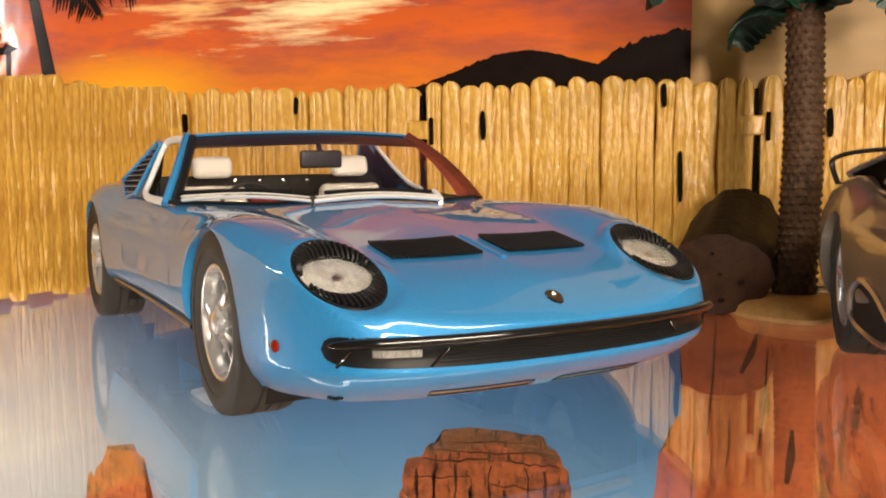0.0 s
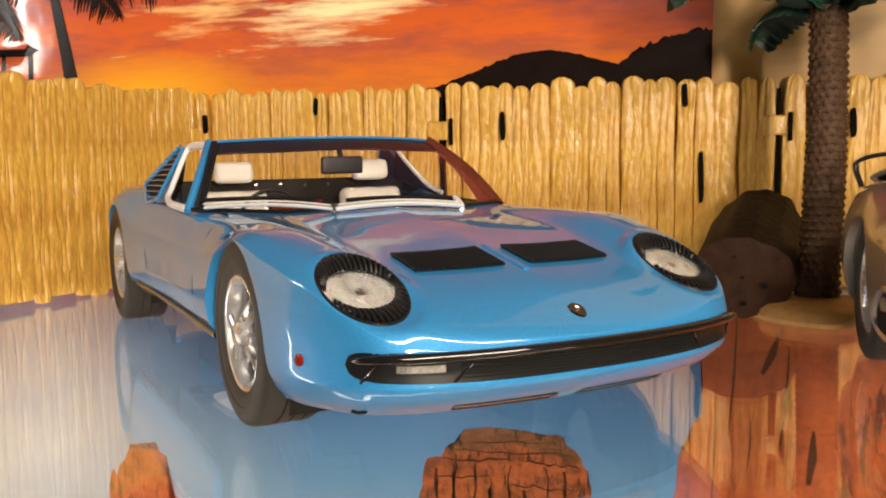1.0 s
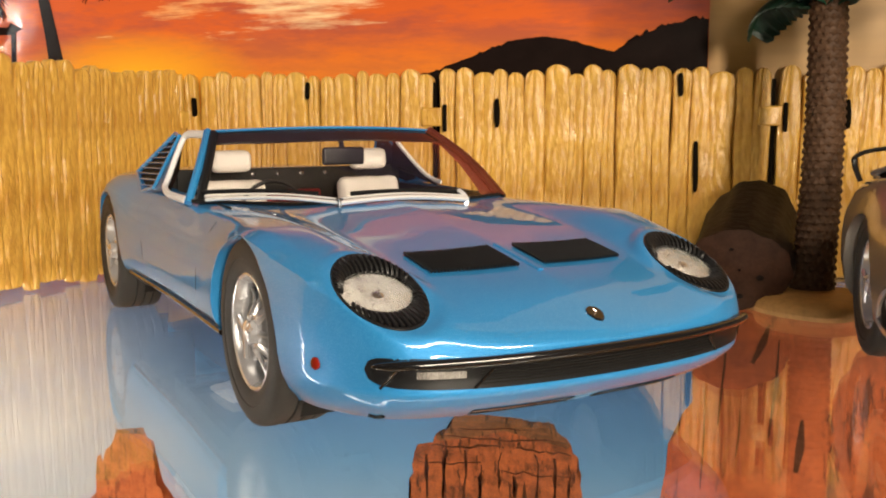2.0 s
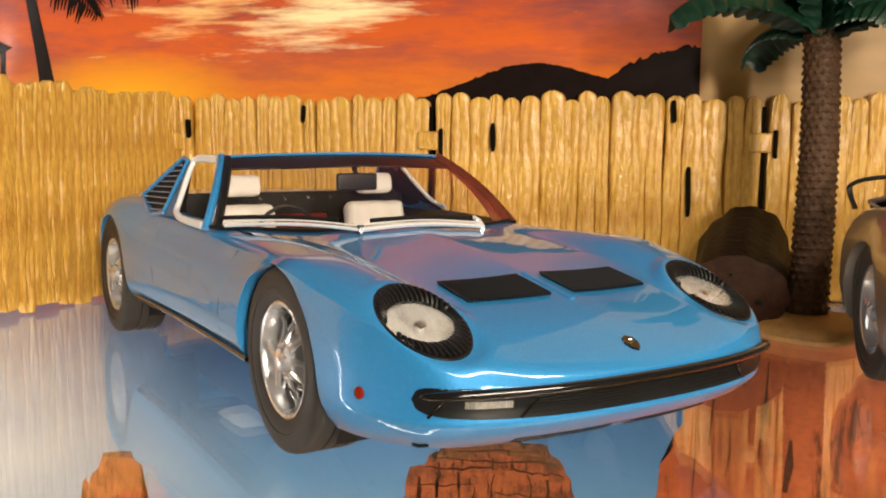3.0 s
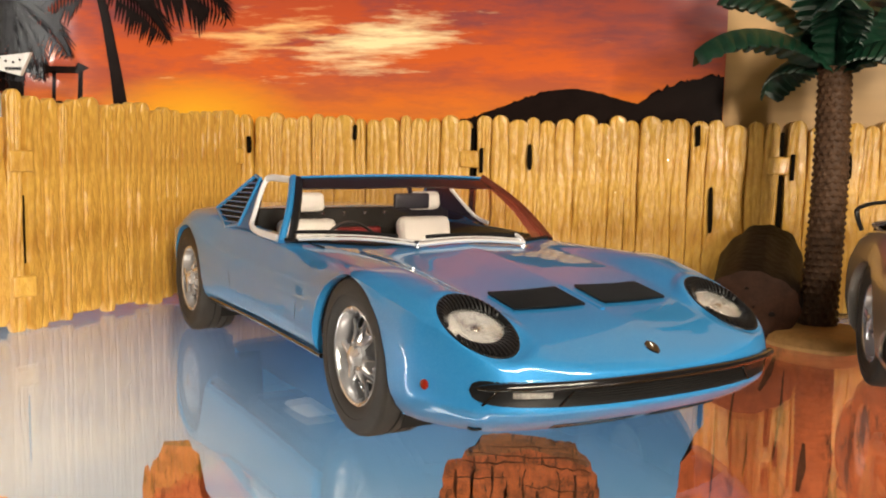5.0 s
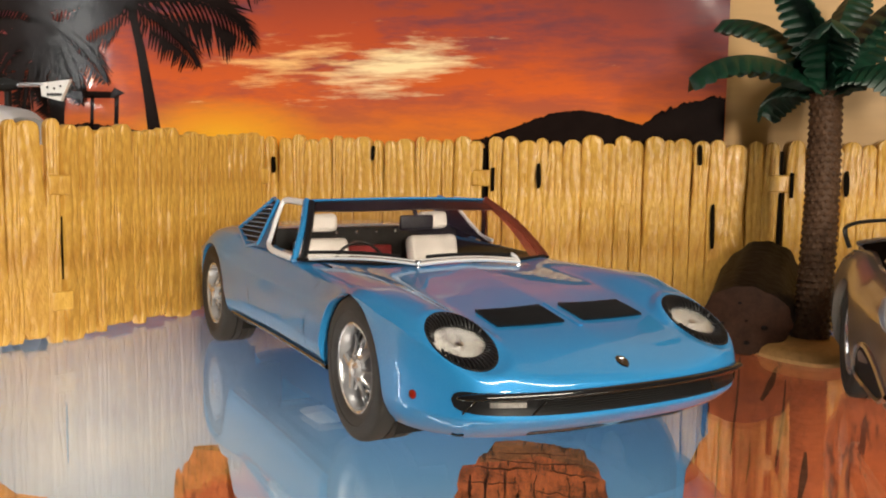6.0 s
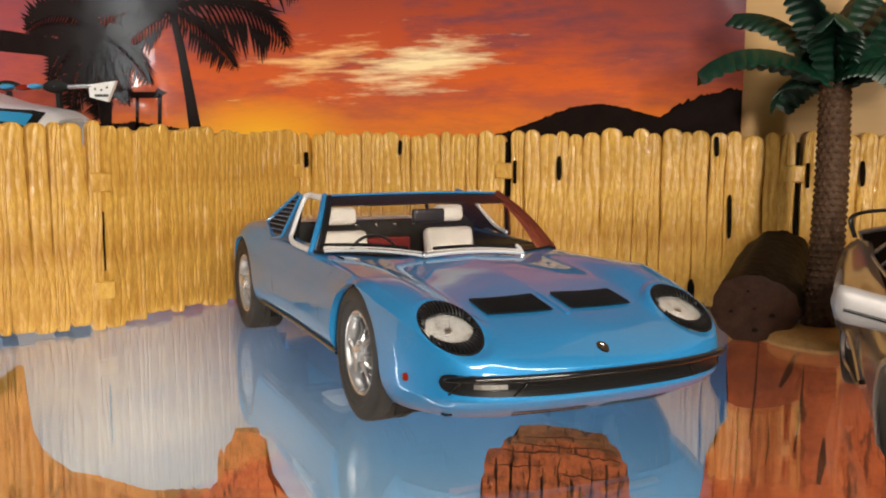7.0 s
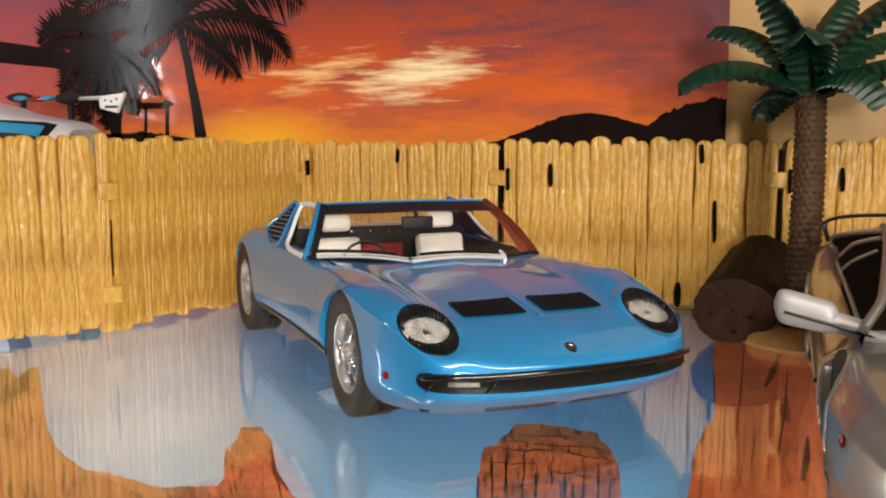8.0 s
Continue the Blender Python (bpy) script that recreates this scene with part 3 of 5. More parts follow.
# heights across the upper skin at 0, .3, .55, .78, .92 and all of the half width
TOP = [(0.985, .400, .400, .399, .396, .391, .385), (0.93, .440, .438, .434, .427, .414, .390), (0.88, .466, .464, .459, .456, .446, .412), (0.75, .522, .517, .512, .520, .508, .474), (0.60, .562, .556, .555, .578, .570, .536),
       (0.45, .592, .586, .590, .632, .624, .588), (0.30, .620, .613, .617, .668, .658, .618), (0.0, .668, .660, .658, .704, .700, .668), (-0.30, .706, .694, .682, .708, .694, .635),
       (-0.60, .730, .717, .702, .708, .692, .622), (-1.2, .73, .73, .722, .724, .712, .636), (-1.9, .75, .75, .745, .742, .724, .650), (-2.3, .81, .81, .80, .790, .762, .695),
       (-2.6, .81, .81, .80, .790, .768, .715), (-3.0, .74, .74, .735, .72, .69, .63), (-3.39, .66, .66, .66, .65, .63, .60)]
# height and tuck of the six lower levels of the skin
SKIRT = [(0.985, .382, 0, .340, .014, .293, .010, .250, .045, .205, .115, .170, .185), (0.83, .376, 0, .334, .012, .292, .008, .248, .040, .202, .100, .168, .165),
         (0.746, .400, .006, .334, .004, .292, .004, .245, .026, .200, .080, .168, .135), (0.60, .470, .008, .38, .0, .295, .0, .245, .016, .200, .050, .168, .095),
         (0.45, .520, .012, .42, .0, .31, .0, .25, .010, .205, .032, .170, .065), (0.0, .610, .003, .50, .0, .39, .0, .31, .006, .26, .016, .22, .035),
         (-0.6, .555, .012, .47, .0, .39, .0, .33, .010, .29, .026, .262, .055), (-1.9, .57, .012, .48, .0, .40, .0, .335, .010, .295, .026, .268, .055),
         (-2.5, .65, .004, .53, .0, .41, .0, .31, .010, .26, .022, .22, .050), (-3.39, .55, .0, .50, .0, .42, .01, .36, .03, .31, .05, .28, .08)]
INSET = [(0.985, .012), (0.85, .014), (0.746, .018), (0.6, .022), (0.45, .028), (0.3, .026), (0.0, .018), (-0.45, .046), (-1.0, .062), (-2.1, .048), (-2.5, .022), (-2.9, .04), (-3.39, .03)]
NOSE, TAIL = 0.985, -3.39
FRACTIONS = (0, .3, .55, .78, .92, 1.0)


def half_width(u):
    return keyed(PLAN, u, 1)


def skin_height(u, v):
    """Height of the upper skin."""
    w = max(float(half_width(u) - keyed(INSET, u, 1)), 1e-4)
    return float(pchip(FRACTIONS, [float(keyed(TOP, u, k)) for k in range(1, 7)], min(abs(v) / w, 1)))


def perimeter(count):
    """Points on the widest outline from nose to tail, evenly spread, with the outward normal."""
    us = np.concatenate([NOSE - 0.0012 * np.arange(40) ** 2 / 40, np.linspace(NOSE - 0.0485, TAIL + 0.09, 1400), TAIL + 0.09 * (np.linspace(1, 0, 60)[1:]) ** 2])
    pts = np.column_stack([us, np.maximum(half_width(us), 0)])
    pts[0, 1] = pts[-1, 1] = 0
    s = np.concatenate([[0], np.cumsum(np.hypot(*np.diff(pts, axis=0).T))])
    q = np.linspace(0, s[-1], count)
    p = np.column_stack([np.interp(q, s, pts[:, 0]), np.interp(q, s, pts[:, 1])])
    d = np.gradient(p, axis=0)
    d[0], d[-1] = (0, 1), (0, -1)
    n = np.column_stack([d[:, 1], -d[:, 0]])
    n /= np.linalg.norm(n, axis=1)[:, None]
    return p, n


LAMP = Vector((0.618, 0.628, 0.556))        # headlamp bezel: centre, then half axes, turn and slopes of its plane
LAMP_A, LAMP_B, LAMP_TURN, SLOPE_U, SLOPE_V = 0.203, 0.133, 0.0665, -0.4795, -0.0438
LAMP_N = Vector((-SLOPE_U, -SLOPE_V, 1)).normalized()
LAMP_E1 = Vector((1, 0, SLOPE_U)).normalized()
LAMP_E2 = LAMP_N.cross(LAMP_E1)
ARCHES = ((-0.044, 0.288, 0.382), (-2.52, 0.314, 0.362))


def flank(u, z):
    """Half width of the shell at a height on its side."""
    zs = [float(keyed(TOP, u, 5)), float(keyed(TOP, u, 6))] + [float(keyed(SKIRT, u, 1 + 2 * c)) for c in range(6)]
    e0 = float(keyed(INSET, u, 1))
    w = float(half_width(u))
    es = [e0 + 0.08 * (w - e0), e0] + [float(keyed(SKIRT, u, 2 + 2 * c)) for c in range(6)]
    return w - float(np.interp(z, zs[::-1], es[::-1]))


def lamp_point(side, x, y, lift=0.0):
    """A point over the bezel's plane: x forward, y outboard from its centre."""
    c, t = math.cos(LAMP_TURN), math.sin(LAMP_TURN)
    p = LAMP + (x * c + y * t) * LAMP_E1 + (y * c - x * t) * LAMP_E2 + lift * LAMP_N
    return Vector((p.x, side * p.y, p.z))


def bezel_height(u, v):
    return LAMP.z + SLOPE_U * (u - LAMP.x) + SLOPE_V * (abs(v) - LAMP.y)


def bezel_space(u, v):
    """Place within the bezel seen from above, 1 at its rim."""
    c, t = math.cos(LAMP_TURN), math.sin(LAMP_TURN)
    x, y = (u - LAMP.x) / LAMP_E1.x, abs(v) - LAMP.y
    return (x * c - y * t) / LAMP_A, (x * t + y * c) / LAMP_B


def screen_base(v):
    return -0.60 - (0.36 if v < 0 else 0.16) * (abs(v) / 0.70) ** 2.2


def car_body(lamps=True, cockpit=True):
    """The painted shell: upper skin and skirt, with arches, lamp openings and cockpit cut out."""
    bm = bmesh.new()
    p, n = perimeter(260)
    inset = keyed(INSET, p[:, 0], 1)
    edge = p - n * inset[:, None]
    edge[:, 1] = np.maximum(edge[:, 1], 0)
    edge[0, 1] = edge[-1, 1] = 0
    columns = 52
    for side in (-1, 1):
        rows = []
        for k in range(len(p)):
            u, w = edge[k]
            prof = [float(keyed(TOP, u, c)) for c in range(1, 7)]
            f = np.linspace(0, 1, columns + 1)
            z = pchip(FRACTIONS, prof, f)
            rows.append([(u, side * w * f[j], z[j]) for j in range(columns + 1)])
        skirts = []
        for k in range(len(p)):
            u = p[k, 0]
            zs, es = [float(keyed(TOP, edge[k, 0], 6))], [float(inset[k])]
            for c in range(6):
                zs.append(float(keyed(SKIRT, u, 1 + 2 * c)))
                es.append(float(keyed(SKIRT, u, 2 + 2 * c)))
            t = np.linspace(0, 6, 43)
            zz = pchip(range(7), zs, t)
            ee = pchip(range(7), es, t)
            skirts.append([(p[k, 0] - n[k, 0] * e, side * max(p[k, 1] - n[k, 1] * e, 0), z) for z, e in zip(zz, ee)])
        grid(bm, [r + s[1:] for r, s in zip(rows, skirts)])
    bmesh.ops.remove_doubles(bm, verts=bm.verts, dist=0.0004)

    def carve(inside, snap=None):
        gone = {v for v in bm.verts if inside(v.co)}
        bmesh.ops.delete(bm, geom=[f for f in bm.faces if all(v in gone for v in f.verts)], context="FACES_ONLY")
        for v in list(gone):
            if snap and v.is_valid and v.link_faces:
                snap(v.co)
        bmesh.ops.delete(bm, geom=[v for v in bm.verts if not v.link_faces], context="VERTS")

    for cu, cz, r in ARCHES:
        sweep = 0.38 if lamps and cu > -1 else 0.0      # the front edge of the opening runs forward towards the ground

        def lead(c):
            return sweep * max(cz - c.z, 0) if c.x > cu else 0.0

        def in_arch(c):
            return abs(c.y) > 0.55 and (c.x - cu - lead(c)) ** 2 + (c.z - cz) ** 2 < r * r

        def to_arch(c):
            x = c.x - cu - lead(c)
            d = math.hypot(x, c.z - cz) or 1
            ahead = c.x > cu
            c.z = cz + (c.z - cz) * r / d
            c.x = cu + x * r / d + (sweep * max(cz - c.z, 0) if ahead else 0)
            c.y = math.copysign(flank(c.x, c.z), c.y)
        carve(in_arch, to_arch)
        rim = [e for e in bm.edges if e.is_boundary and all(abs(math.hypot(v.co.x - cu - lead(v.co), v.co.z - cz) - r) < 0.004 and abs(v.co.y) > 0.55 for v in e.verts)]
        made = bmesh.ops.extrude_edge_only(bm, edges=rim)["geom"]
        for v in made:
            if isinstance(v, bmesh.types.BMVert):
                v.co.y -= math.copysign(0.045, v.co.y)

    def in_bezel(c):
        x, y = bezel_space(c.x, c.y)
        return c.z > 0.38 and x * x + y * y < 1 and abs(c.y) > 0.3

    def to_bezel(c):
        x, y = bezel_space(c.x, c.y)
        d = math.hypot(x, y) or 1
        p = lamp_point(math.copysign(1, c.y), LAMP_A * x / d, LAMP_B * y / d)
        c.x, c.y, c.z = p

    if lamps:
        # the skin runs level with the bezel round its rim
        for vert in bm.verts:
            c = vert.co
            if c.x > 0.3 and abs(c.y) > 0.3:
                level = bezel_height(c.x, c.y)
                near = min(max((1.45 - math.hypot(*bezel_space(c.x, c.y))) / 0.45, 0), 1)
                high = min(max((c.z - level + 0.10) / 0.07, 0), 1)
                f = near * near * (3 - 2 * near) * high
                c.z += (level - c.z) * f
        carve(in_bezel, to_bezel)

    def in_cockpit(c):
        return c.z > 0.6 and abs(c.y) < 0.700 and -1.92 < c.x < screen_base(c.y)

    if cockpit:
        carve(in_cockpit)
    bmesh.ops.scale(bm, vec=(S, S, S), verts=bm.verts)
    return bm


car = thing("model_sports_car", Matrix.Translation((-0.0466, 0.2078, 0.0005)) @ pose(0, 0, 0, 0, 0, -49.16),
            "light blue metallic open-top model sports car on the glass shelf", "model car")
part("body", car_body(), BLUE, car, "blue metallic painted body shell")


def cs(*p):
    """Full-size car metres to model metres."""
    return Vector(p) * S


def wheel_meshes():
    """Tyre, rim, spokes and hub as meshes about the wheel's centre, outer face towards -y."""
    out = {}
    bm = bmesh.new()
    R = 0.338
    lathe(bm, [(r * S, y * S) for r, y in ((.205, -.085), (.213, -.100), (.222, -.106), (.252, -.115), (.262, -.115), (.266, -.119), (.296, -.119), (.314, -.114), (.328, -.106), (.335, -.094), (R, -.074), (R, -.032), (R - .007, -.029), (R - .007, -.023), (R, -.020), (R, .016), (R - .007, .019), (R - .007, .025), (R, .028), (R, .062), (R - .007, .065), (R - .007, .071), (R, .074), (R, .098), (.330, .12), (.28, .136), (.21, .12))], 64)
    out["tyre"] = part("tyre", bm, RUBBER)
    bm = bmesh.new()
    lathe(bm, [(r * S, y * S) for r, y in ((.200, -.055), (.207, -.092), (.212, -.101), (.206, -.104), (.197, -.100), (.191, -.086), (.186, -.050), (.180, .0), (.176, .03), (.0, .032))], 64)
    out["rim"] = part("rim", bm, ALLOY)
    return out


def build_wheels(owner, places, spokes=9):
    first = None
    for u, v, z in places:
        side = 180 if v > 0 else 0
        m = Matrix.Translation(cs(u, v, z)) @ pose(0, 0, 0, 0, 0, side)
        if first is None:
            first = new("wheel")
            first.parent, first.matrix_basis = owner, m
            made = wheel_meshes()
            for ob in made.values():
                ob.parent = first
            bm = bmesh.new()
            lathe(bm, [(r * S, y * S) for r, y in ((.184, -.004), (.176, -.016), (.160, -.022), (.135, -.030), (.105, -.040), (.085, -.052), (.074, -.074), (.066, -.082), (.052, -.085), (.0, -.086))], 48)
            for k in range(spokes):
                a = k * math.tau / spokes
                path = [Vector((r * math.cos(a), y, r * math.sin(a))) * S for r, y in ((.060, -.080), (.085, -.070), (.120, -.052), (.155, -.042), (.186, -.040))]
                tube(bm, path, .02 * S, 8, 1.0, up=(0, 1, 0), radii=[q * S for q in (.016, .011, .0085, .0085, .012)])
            part("spokes", bm, ALLOY, first, "cast silver star-pattern wheel centre")
            for k in range(spokes):
                a = (k + .5) * math.tau / spokes
                bm = bmesh.new()
                hole = [(.177, -.24), (.181, .0), (.177, .24), (.158, .31), (.122, .20), (.106, .0), (.122, -.20), (.158, -.31)]
                bm.faces.new([bm.verts.new(Vector((r * math.cos(a + d), -.0185 - .019 * (.176 - r) / .05 - .005, r * math.sin(a + d))) * S) for r, d in hole])
                part("window", bm, INTERIOR, first, smooth=False)
                bm = bmesh.new()
                loop = [Vector((r * math.cos(a + d), -.029 - .021 * (.176 - r) / .05, r * math.sin(a + d))) * S for r, d in hole + hole[:1]]
                tube(bm, loop, .0052 * S, 5, caps=False)
                part("window_rim", bm, ALLOY, first)
            bm = bmesh.new()
            lathe(bm, [(r * S, y * S) for r, y in ((.045, -.085), (.045, -.112), (.030, -.122), (.0, -.124))], 24)
            for a in (0.5, 0.5 + math.pi / 1.5, 0.5 + math.pi / 0.75):
                tube(bm, [Vector((r * math.cos(a), -.114, r * math.sin(a))) * S for r in (.02, .062, .092)], .016 * S, 6, 0.6, up=(0, 1, 0))
            part("hub_nut", bm, ALLOY, first, "polished three-eared hub nut")
        else:
            copy_wheel(first, owner, m)


def copy_wheel(first, owner, m):
    w = new("wheel")
    w.parent, w.matrix_basis = owner, m
    for c in first.children:
        o = shared(c.name.split(".")[0], c.data, w, c.matrix_basis.copy())
        if "label" in c:
            o["label"] = c["label"]


build_wheels(car, [(-.005, -.744, .329), (-2.512, -.774, .329), (-.005, .744, .329), (-2.512, .774, .329)], 8)

PERIMETER = perimeter(900)


def outline_at(s):
    """Outline point and normal at a distance s round from the nose, s below 0 on the right-hand side (v < 0)."""
    p, n = PERIMETER
    step = np.hypot(*(p[5] - p[4]))
    k = min(abs(s) / step, len(p) - 1.001)
    i, f = int(k), k - int(k)
    q, m = p[i] * (1 - f) + p[i + 1] * f, n[i] * (1 - f) + n[i + 1] * f
    side = -1 if s < 0 else 1
    return Vector((q[0], side * q[1])), Vector((m[0], side * m[1])).normalized()


def skirt_tuck(u, z):
    """How far the skin lies inside the outline at a height below the shoulder."""
    zs = [float(keyed(TOP, u, 6))] + [float(keyed(SKIRT, u, 1 + 2 * c)) for c in range(6)]
    es = [float(keyed(INSET, u, 1))] + [float(keyed(SKIRT, u, 2 + 2 * c)) for c in range(6)]
    return float(np.interp(z, zs[::-1], es[::-1]))


def nose_point(s, z, proud=0.0):
    q, n = outline_at(s)
    e = skirt_tuck(q.x, z) - proud
    return Vector((q.x - n.x * e, q.y - n.y * e, z))


def band(s0, s1, low, high, proud, rows=6, columns=40, back=0.02):
    """A strip on the nose skin between two heights (functions of 0..1), with its edges turned in."""
    bm = bmesh.new()
    pts = []
    for i in range(columns + 1):
        t = i / columns
        s = s0 + (s1 - s0) * t
        a, b = low(t), high(t)
        row = [nose_point(s, a, -back)]
        for j in range(rows + 1):
            z = a + (b - a) * j / rows
            row.append(nose_point(s, z, proud))
        row.append(nose_point(s, b, -back))
        pts.append([p * S for p in row])
    grid(bm, pts)
    return bm


SLOT = 0.795     # half length of the mouth, round from the nose


def slot_mid(t):
    return .347 + .010 * abs(2 * t - 1) ** 3


def ends(t, power=5):
    return max(1 - abs(2 * t - 1) ** power, 0.0) ** 0.5


part("front_grille", band(-SLOT - .02, SLOT + .02, lambda t: slot_mid(t) - .046 * ends(t, 22), lambda t: slot_mid(t) + .046 * ends(t, 22), .004, 8, 120), BLACK, car, "gloss black grille mouth across the nose")
bm = bmesh.new()
n = 160
tube(bm, [nose_point((2 * k / n - 1) * (SLOT - .02), .384 - .012 * abs(2 * k / n - 1) ** 12, .006 + .016 * abs(2 * k / n - 1) ** 4) * S for k in range(n + 1)], .018 * S, 10, 0.9, radii=[.018 * S * (0.3 + 0.7 * ends(k / n, 14)) for k in range(n + 1)])
part("bumper_lip", bm, GLOSSBLACK, car, "slim black lip above the grille")
bm = bmesh.new()
n = 60
for zz in (.318, .328, .338, .348, .358, .368):
    tube(bm, [nose_point((2 * k / n - 1) * .46, zz, .007) * S for k in range(n + 1)], .0022 * S, 4)
part("grille_mesh", bm, INTERIOR, car)
for side in (-1, 1):
    c = side * 0.575
    if side < 0:
        part("indicator_lamp", band(c - .075, c + .070, lambda t: .337, lambda t: .360, .007, 4, 24), REFLECTOR, car, "ribbed white indicator lens")
    for d in (-.125, .155):
        bm = bmesh.new()
        tube(bm, [nose_point(c + side * d + side * w, z, .008) * S for w, z in ((.03, .306), (.0, .335), (-.025, .362))], .0045 * S, 5)
        part("grille_bar", bm, GLOSSBLACK, car)
    s0, s1 = (.075, .455) if side < 0 else (.030, .390)
    bm = band(side * s0, side * s1, lambda t: .186, lambda t: .203, .003, 2, 16)
    part("chin_vent", bm, SILVER, car, "narrow grey slit under the nose")
    bm = bmesh.new()
    path = [nose_point(side * (s0 + (s1 - s0) * k / 16), .207, .004) * S for k in range(17)] + [nose_point(side * (s1 - (s1 - s0) * k / 16), .182, .004) * S for k in range(17)]
    tube(bm, path + path[:1], .0020 * S, 5, caps=False)
    part("chin_vent_rim", bm, BLACK, car)
    bm = bmesh.new()
    tube(bm, [nose_point(side * (.845 + w), z, .004) * S for w, z in ((-.030, .192), (-.012, .186), (.012, .182), (.026, .190))], .008 * S, 6)
    part("jacking_bracket", bm, BLACK, car, "small dark bracket under the nose")
    # small round side marker on the front wing
    bm = bmesh.new()
    q, m = outline_at(side * 1.02)
    lathe(bm, [(r * S, y * S) for r, y in ((.020, .0), (.020, .006), (.014, .012), (.0, .014))], 20, "x")
    ang = math.degrees(math.atan2(m.y, m.x))
    z = .340
    part("side_marker", bm, AMBER, car, "small round red side lamp", at=Matrix.Translation(nose_point(side * 1.02, z, -.001) * S) @ pose(0, 0, 0, 0, 0, ang))

# bonnet vents, badge
for side in (-1, 1):
    bm = bmesh.new()
    pts = []
    for i in range(9):
        u = .325 + (.515 - .325) * i / 8
        pts.append([Vector((u - .015 * (v / .39) * (i / 8), side * v, skin_height(u, v) + .0025)) * S for v in np.linspace(.052, .395, 9)])
    grid(bm, pts)
    part("vent_panel", bm, BLACK, car, "black louvred bonnet vent")
    bm = bmesh.new()
    for k in range(26):
        v = .058 + (.39 - .058) * k / 25
        tube(bm, [Vector((u, side * v, skin_height(u, v) + .009)) * S for u in np.linspace(.318, .534 - .015 * v / .39, 5)], .0036 * S, 5, 2.0)
    part("vent_slats", bm, BLACK, car)
bm = bmesh.new()
tube(bm, [Vector((u, 0, skin_height(u, 0) + .001)) * S for u in np.linspace(.29, .58, 12)], .012 * S, 8, 0.5)
part("bonnet_rib", bm, BLUE, car)
bm = bmesh.new()
shield = [(-.032, 0), (-.022, .022), (.0, .027), (.022, .018), (.032, .0), (.022, -.018), (.0, -.027), (-.022, -.022)]
top = [bm.verts.new(Vector((.880 + a, b, skin_height(.880 + a, b) + .006)) * S) for a, b in shield]
low = [bm.verts.new(Vector((.880 + a * 1.1, b * 1.1, skin_height(.880 + a, b) - .002)) * S) for a, b in shield]
bm.faces.new(top)
for i in range(8):
    bm.faces.new((top[i], low[i], low[(i + 1) % 8], top[(i + 1) % 8]))
badge = part("badge", bm, GLOSSBLACK, car, "small black shield badge with a gold mark")
bm = bmesh.new()
tube(bm, [Vector((.868 + .024 * t, .010 * math.sin(5 * t) - .002, skin_height(.868 + .024 * t, 0) + .0065)) * S for t in np.linspace(0, 1, 8)], .0028 * S, 6)
part("badge_mark", bm, BRASS, badge)

# headlamps: a round lens sunk in an oval black bezel, with ribs behind and ahead of it
LENS, SUNK, AHEAD = 0.121, -0.022, -0.007
TURNS = np.linspace(0, math.tau, 65)[:-1]
for side in (-1, 1):
    def rim_ring(r, lift, side=side):
        return [lamp_point(side, LAMP_A * r * math.cos(a), LAMP_B * r * math.sin(a), lift) * S for a in TURNS]

    def lens_ring(r, lift, side=side):
        return [lamp_point(side, AHEAD + LENS * r * math.cos(a), LENS * r * math.sin(a), SUNK + lift) * S for a in TURNS]

    bm = bmesh.new()
    grid(bm, [rim_ring(1.06, -.040), rim_ring(1.035, -.004), rim_ring(1.01, .005), rim_ring(.975, .006), rim_ring(.945, -.004), rim_ring(.93, -.016), lens_ring(1.04, -.004), lens_ring(.98, -.014), lens_ring(.02, -.020)], close_v=True)
    lamp = part("headlamp", bm, BLACK, car, "round headlamp lying in a black oval bezel with ribs")
    bm, bm2 = bmesh.new(), bmesh.new()
    steps = (1.0, .97, .9, .75, .55, .35, .15, .01)
    dome = [lens_ring(r, .022 * math.sqrt(max(1 - r * r, 0))) for r in steps]
    grid(bm, dome + [lens_ring(r, -.005 + .020 * math.sqrt(max(1 - r * r, 0))) for r in steps[::-1]], close_u=True, close_v=True)
    glass = part("lens", bm, LAMPGLASS, lamp, "clear ribbed headlamp glass")
    glass.visible_shadow = False
    grid(bm2, [lens_ring(r * .96, -.006 - .010 * (1 - r * r)) for r in steps], close_v=True)
    part("reflector", bm2, REFLECTOR, lamp, "silvery lamp reflector")
    bm = bmesh.new()
    grid(bm, [lens_ring(r, h) for r, h in ((.16, -.014), (.16, -.002), (.11, .002), (.01, .003))], close_v=True)
    part("bulb_cap", bm, CHROME, lamp, "small bright bulb cap")
    bm = bmesh.new()
    ring = lens_ring(1.02, .001)
    tube(bm, ring + ring[:1], .005 * S, 6, caps=False)
    part("lens_ring", bm, BLACK, lamp)
    for a0, a1, count in ((104, 256, 19), (-70, 70, 17)):
        bm = bmesh.new()
        for a in np.linspace(radians(a0), radians(a1), count):
            ca, sa = math.cos(a), math.sin(a)
            inner = Vector((AHEAD + LENS * .93 * ca, LENS * .93 * sa))
            outer = Vector((LAMP_A * .965 * ca, LAMP_B * .965 * sa))
            tube(bm, [lamp_point(side, *inner.lerp(outer, t), SUNK + .012 + (.016 - SUNK - .012) * t ** .7 + .006 * math.sin(math.pi * t) - .012 * t) * S for t in (0, .25, .5, .75, 1)], .0066 * S, 6, 1.2)
        part("lash_ribs", bm, BLACK, lamp, "black ribs round the lamp")

# windscreen
TOPZ = 1.022


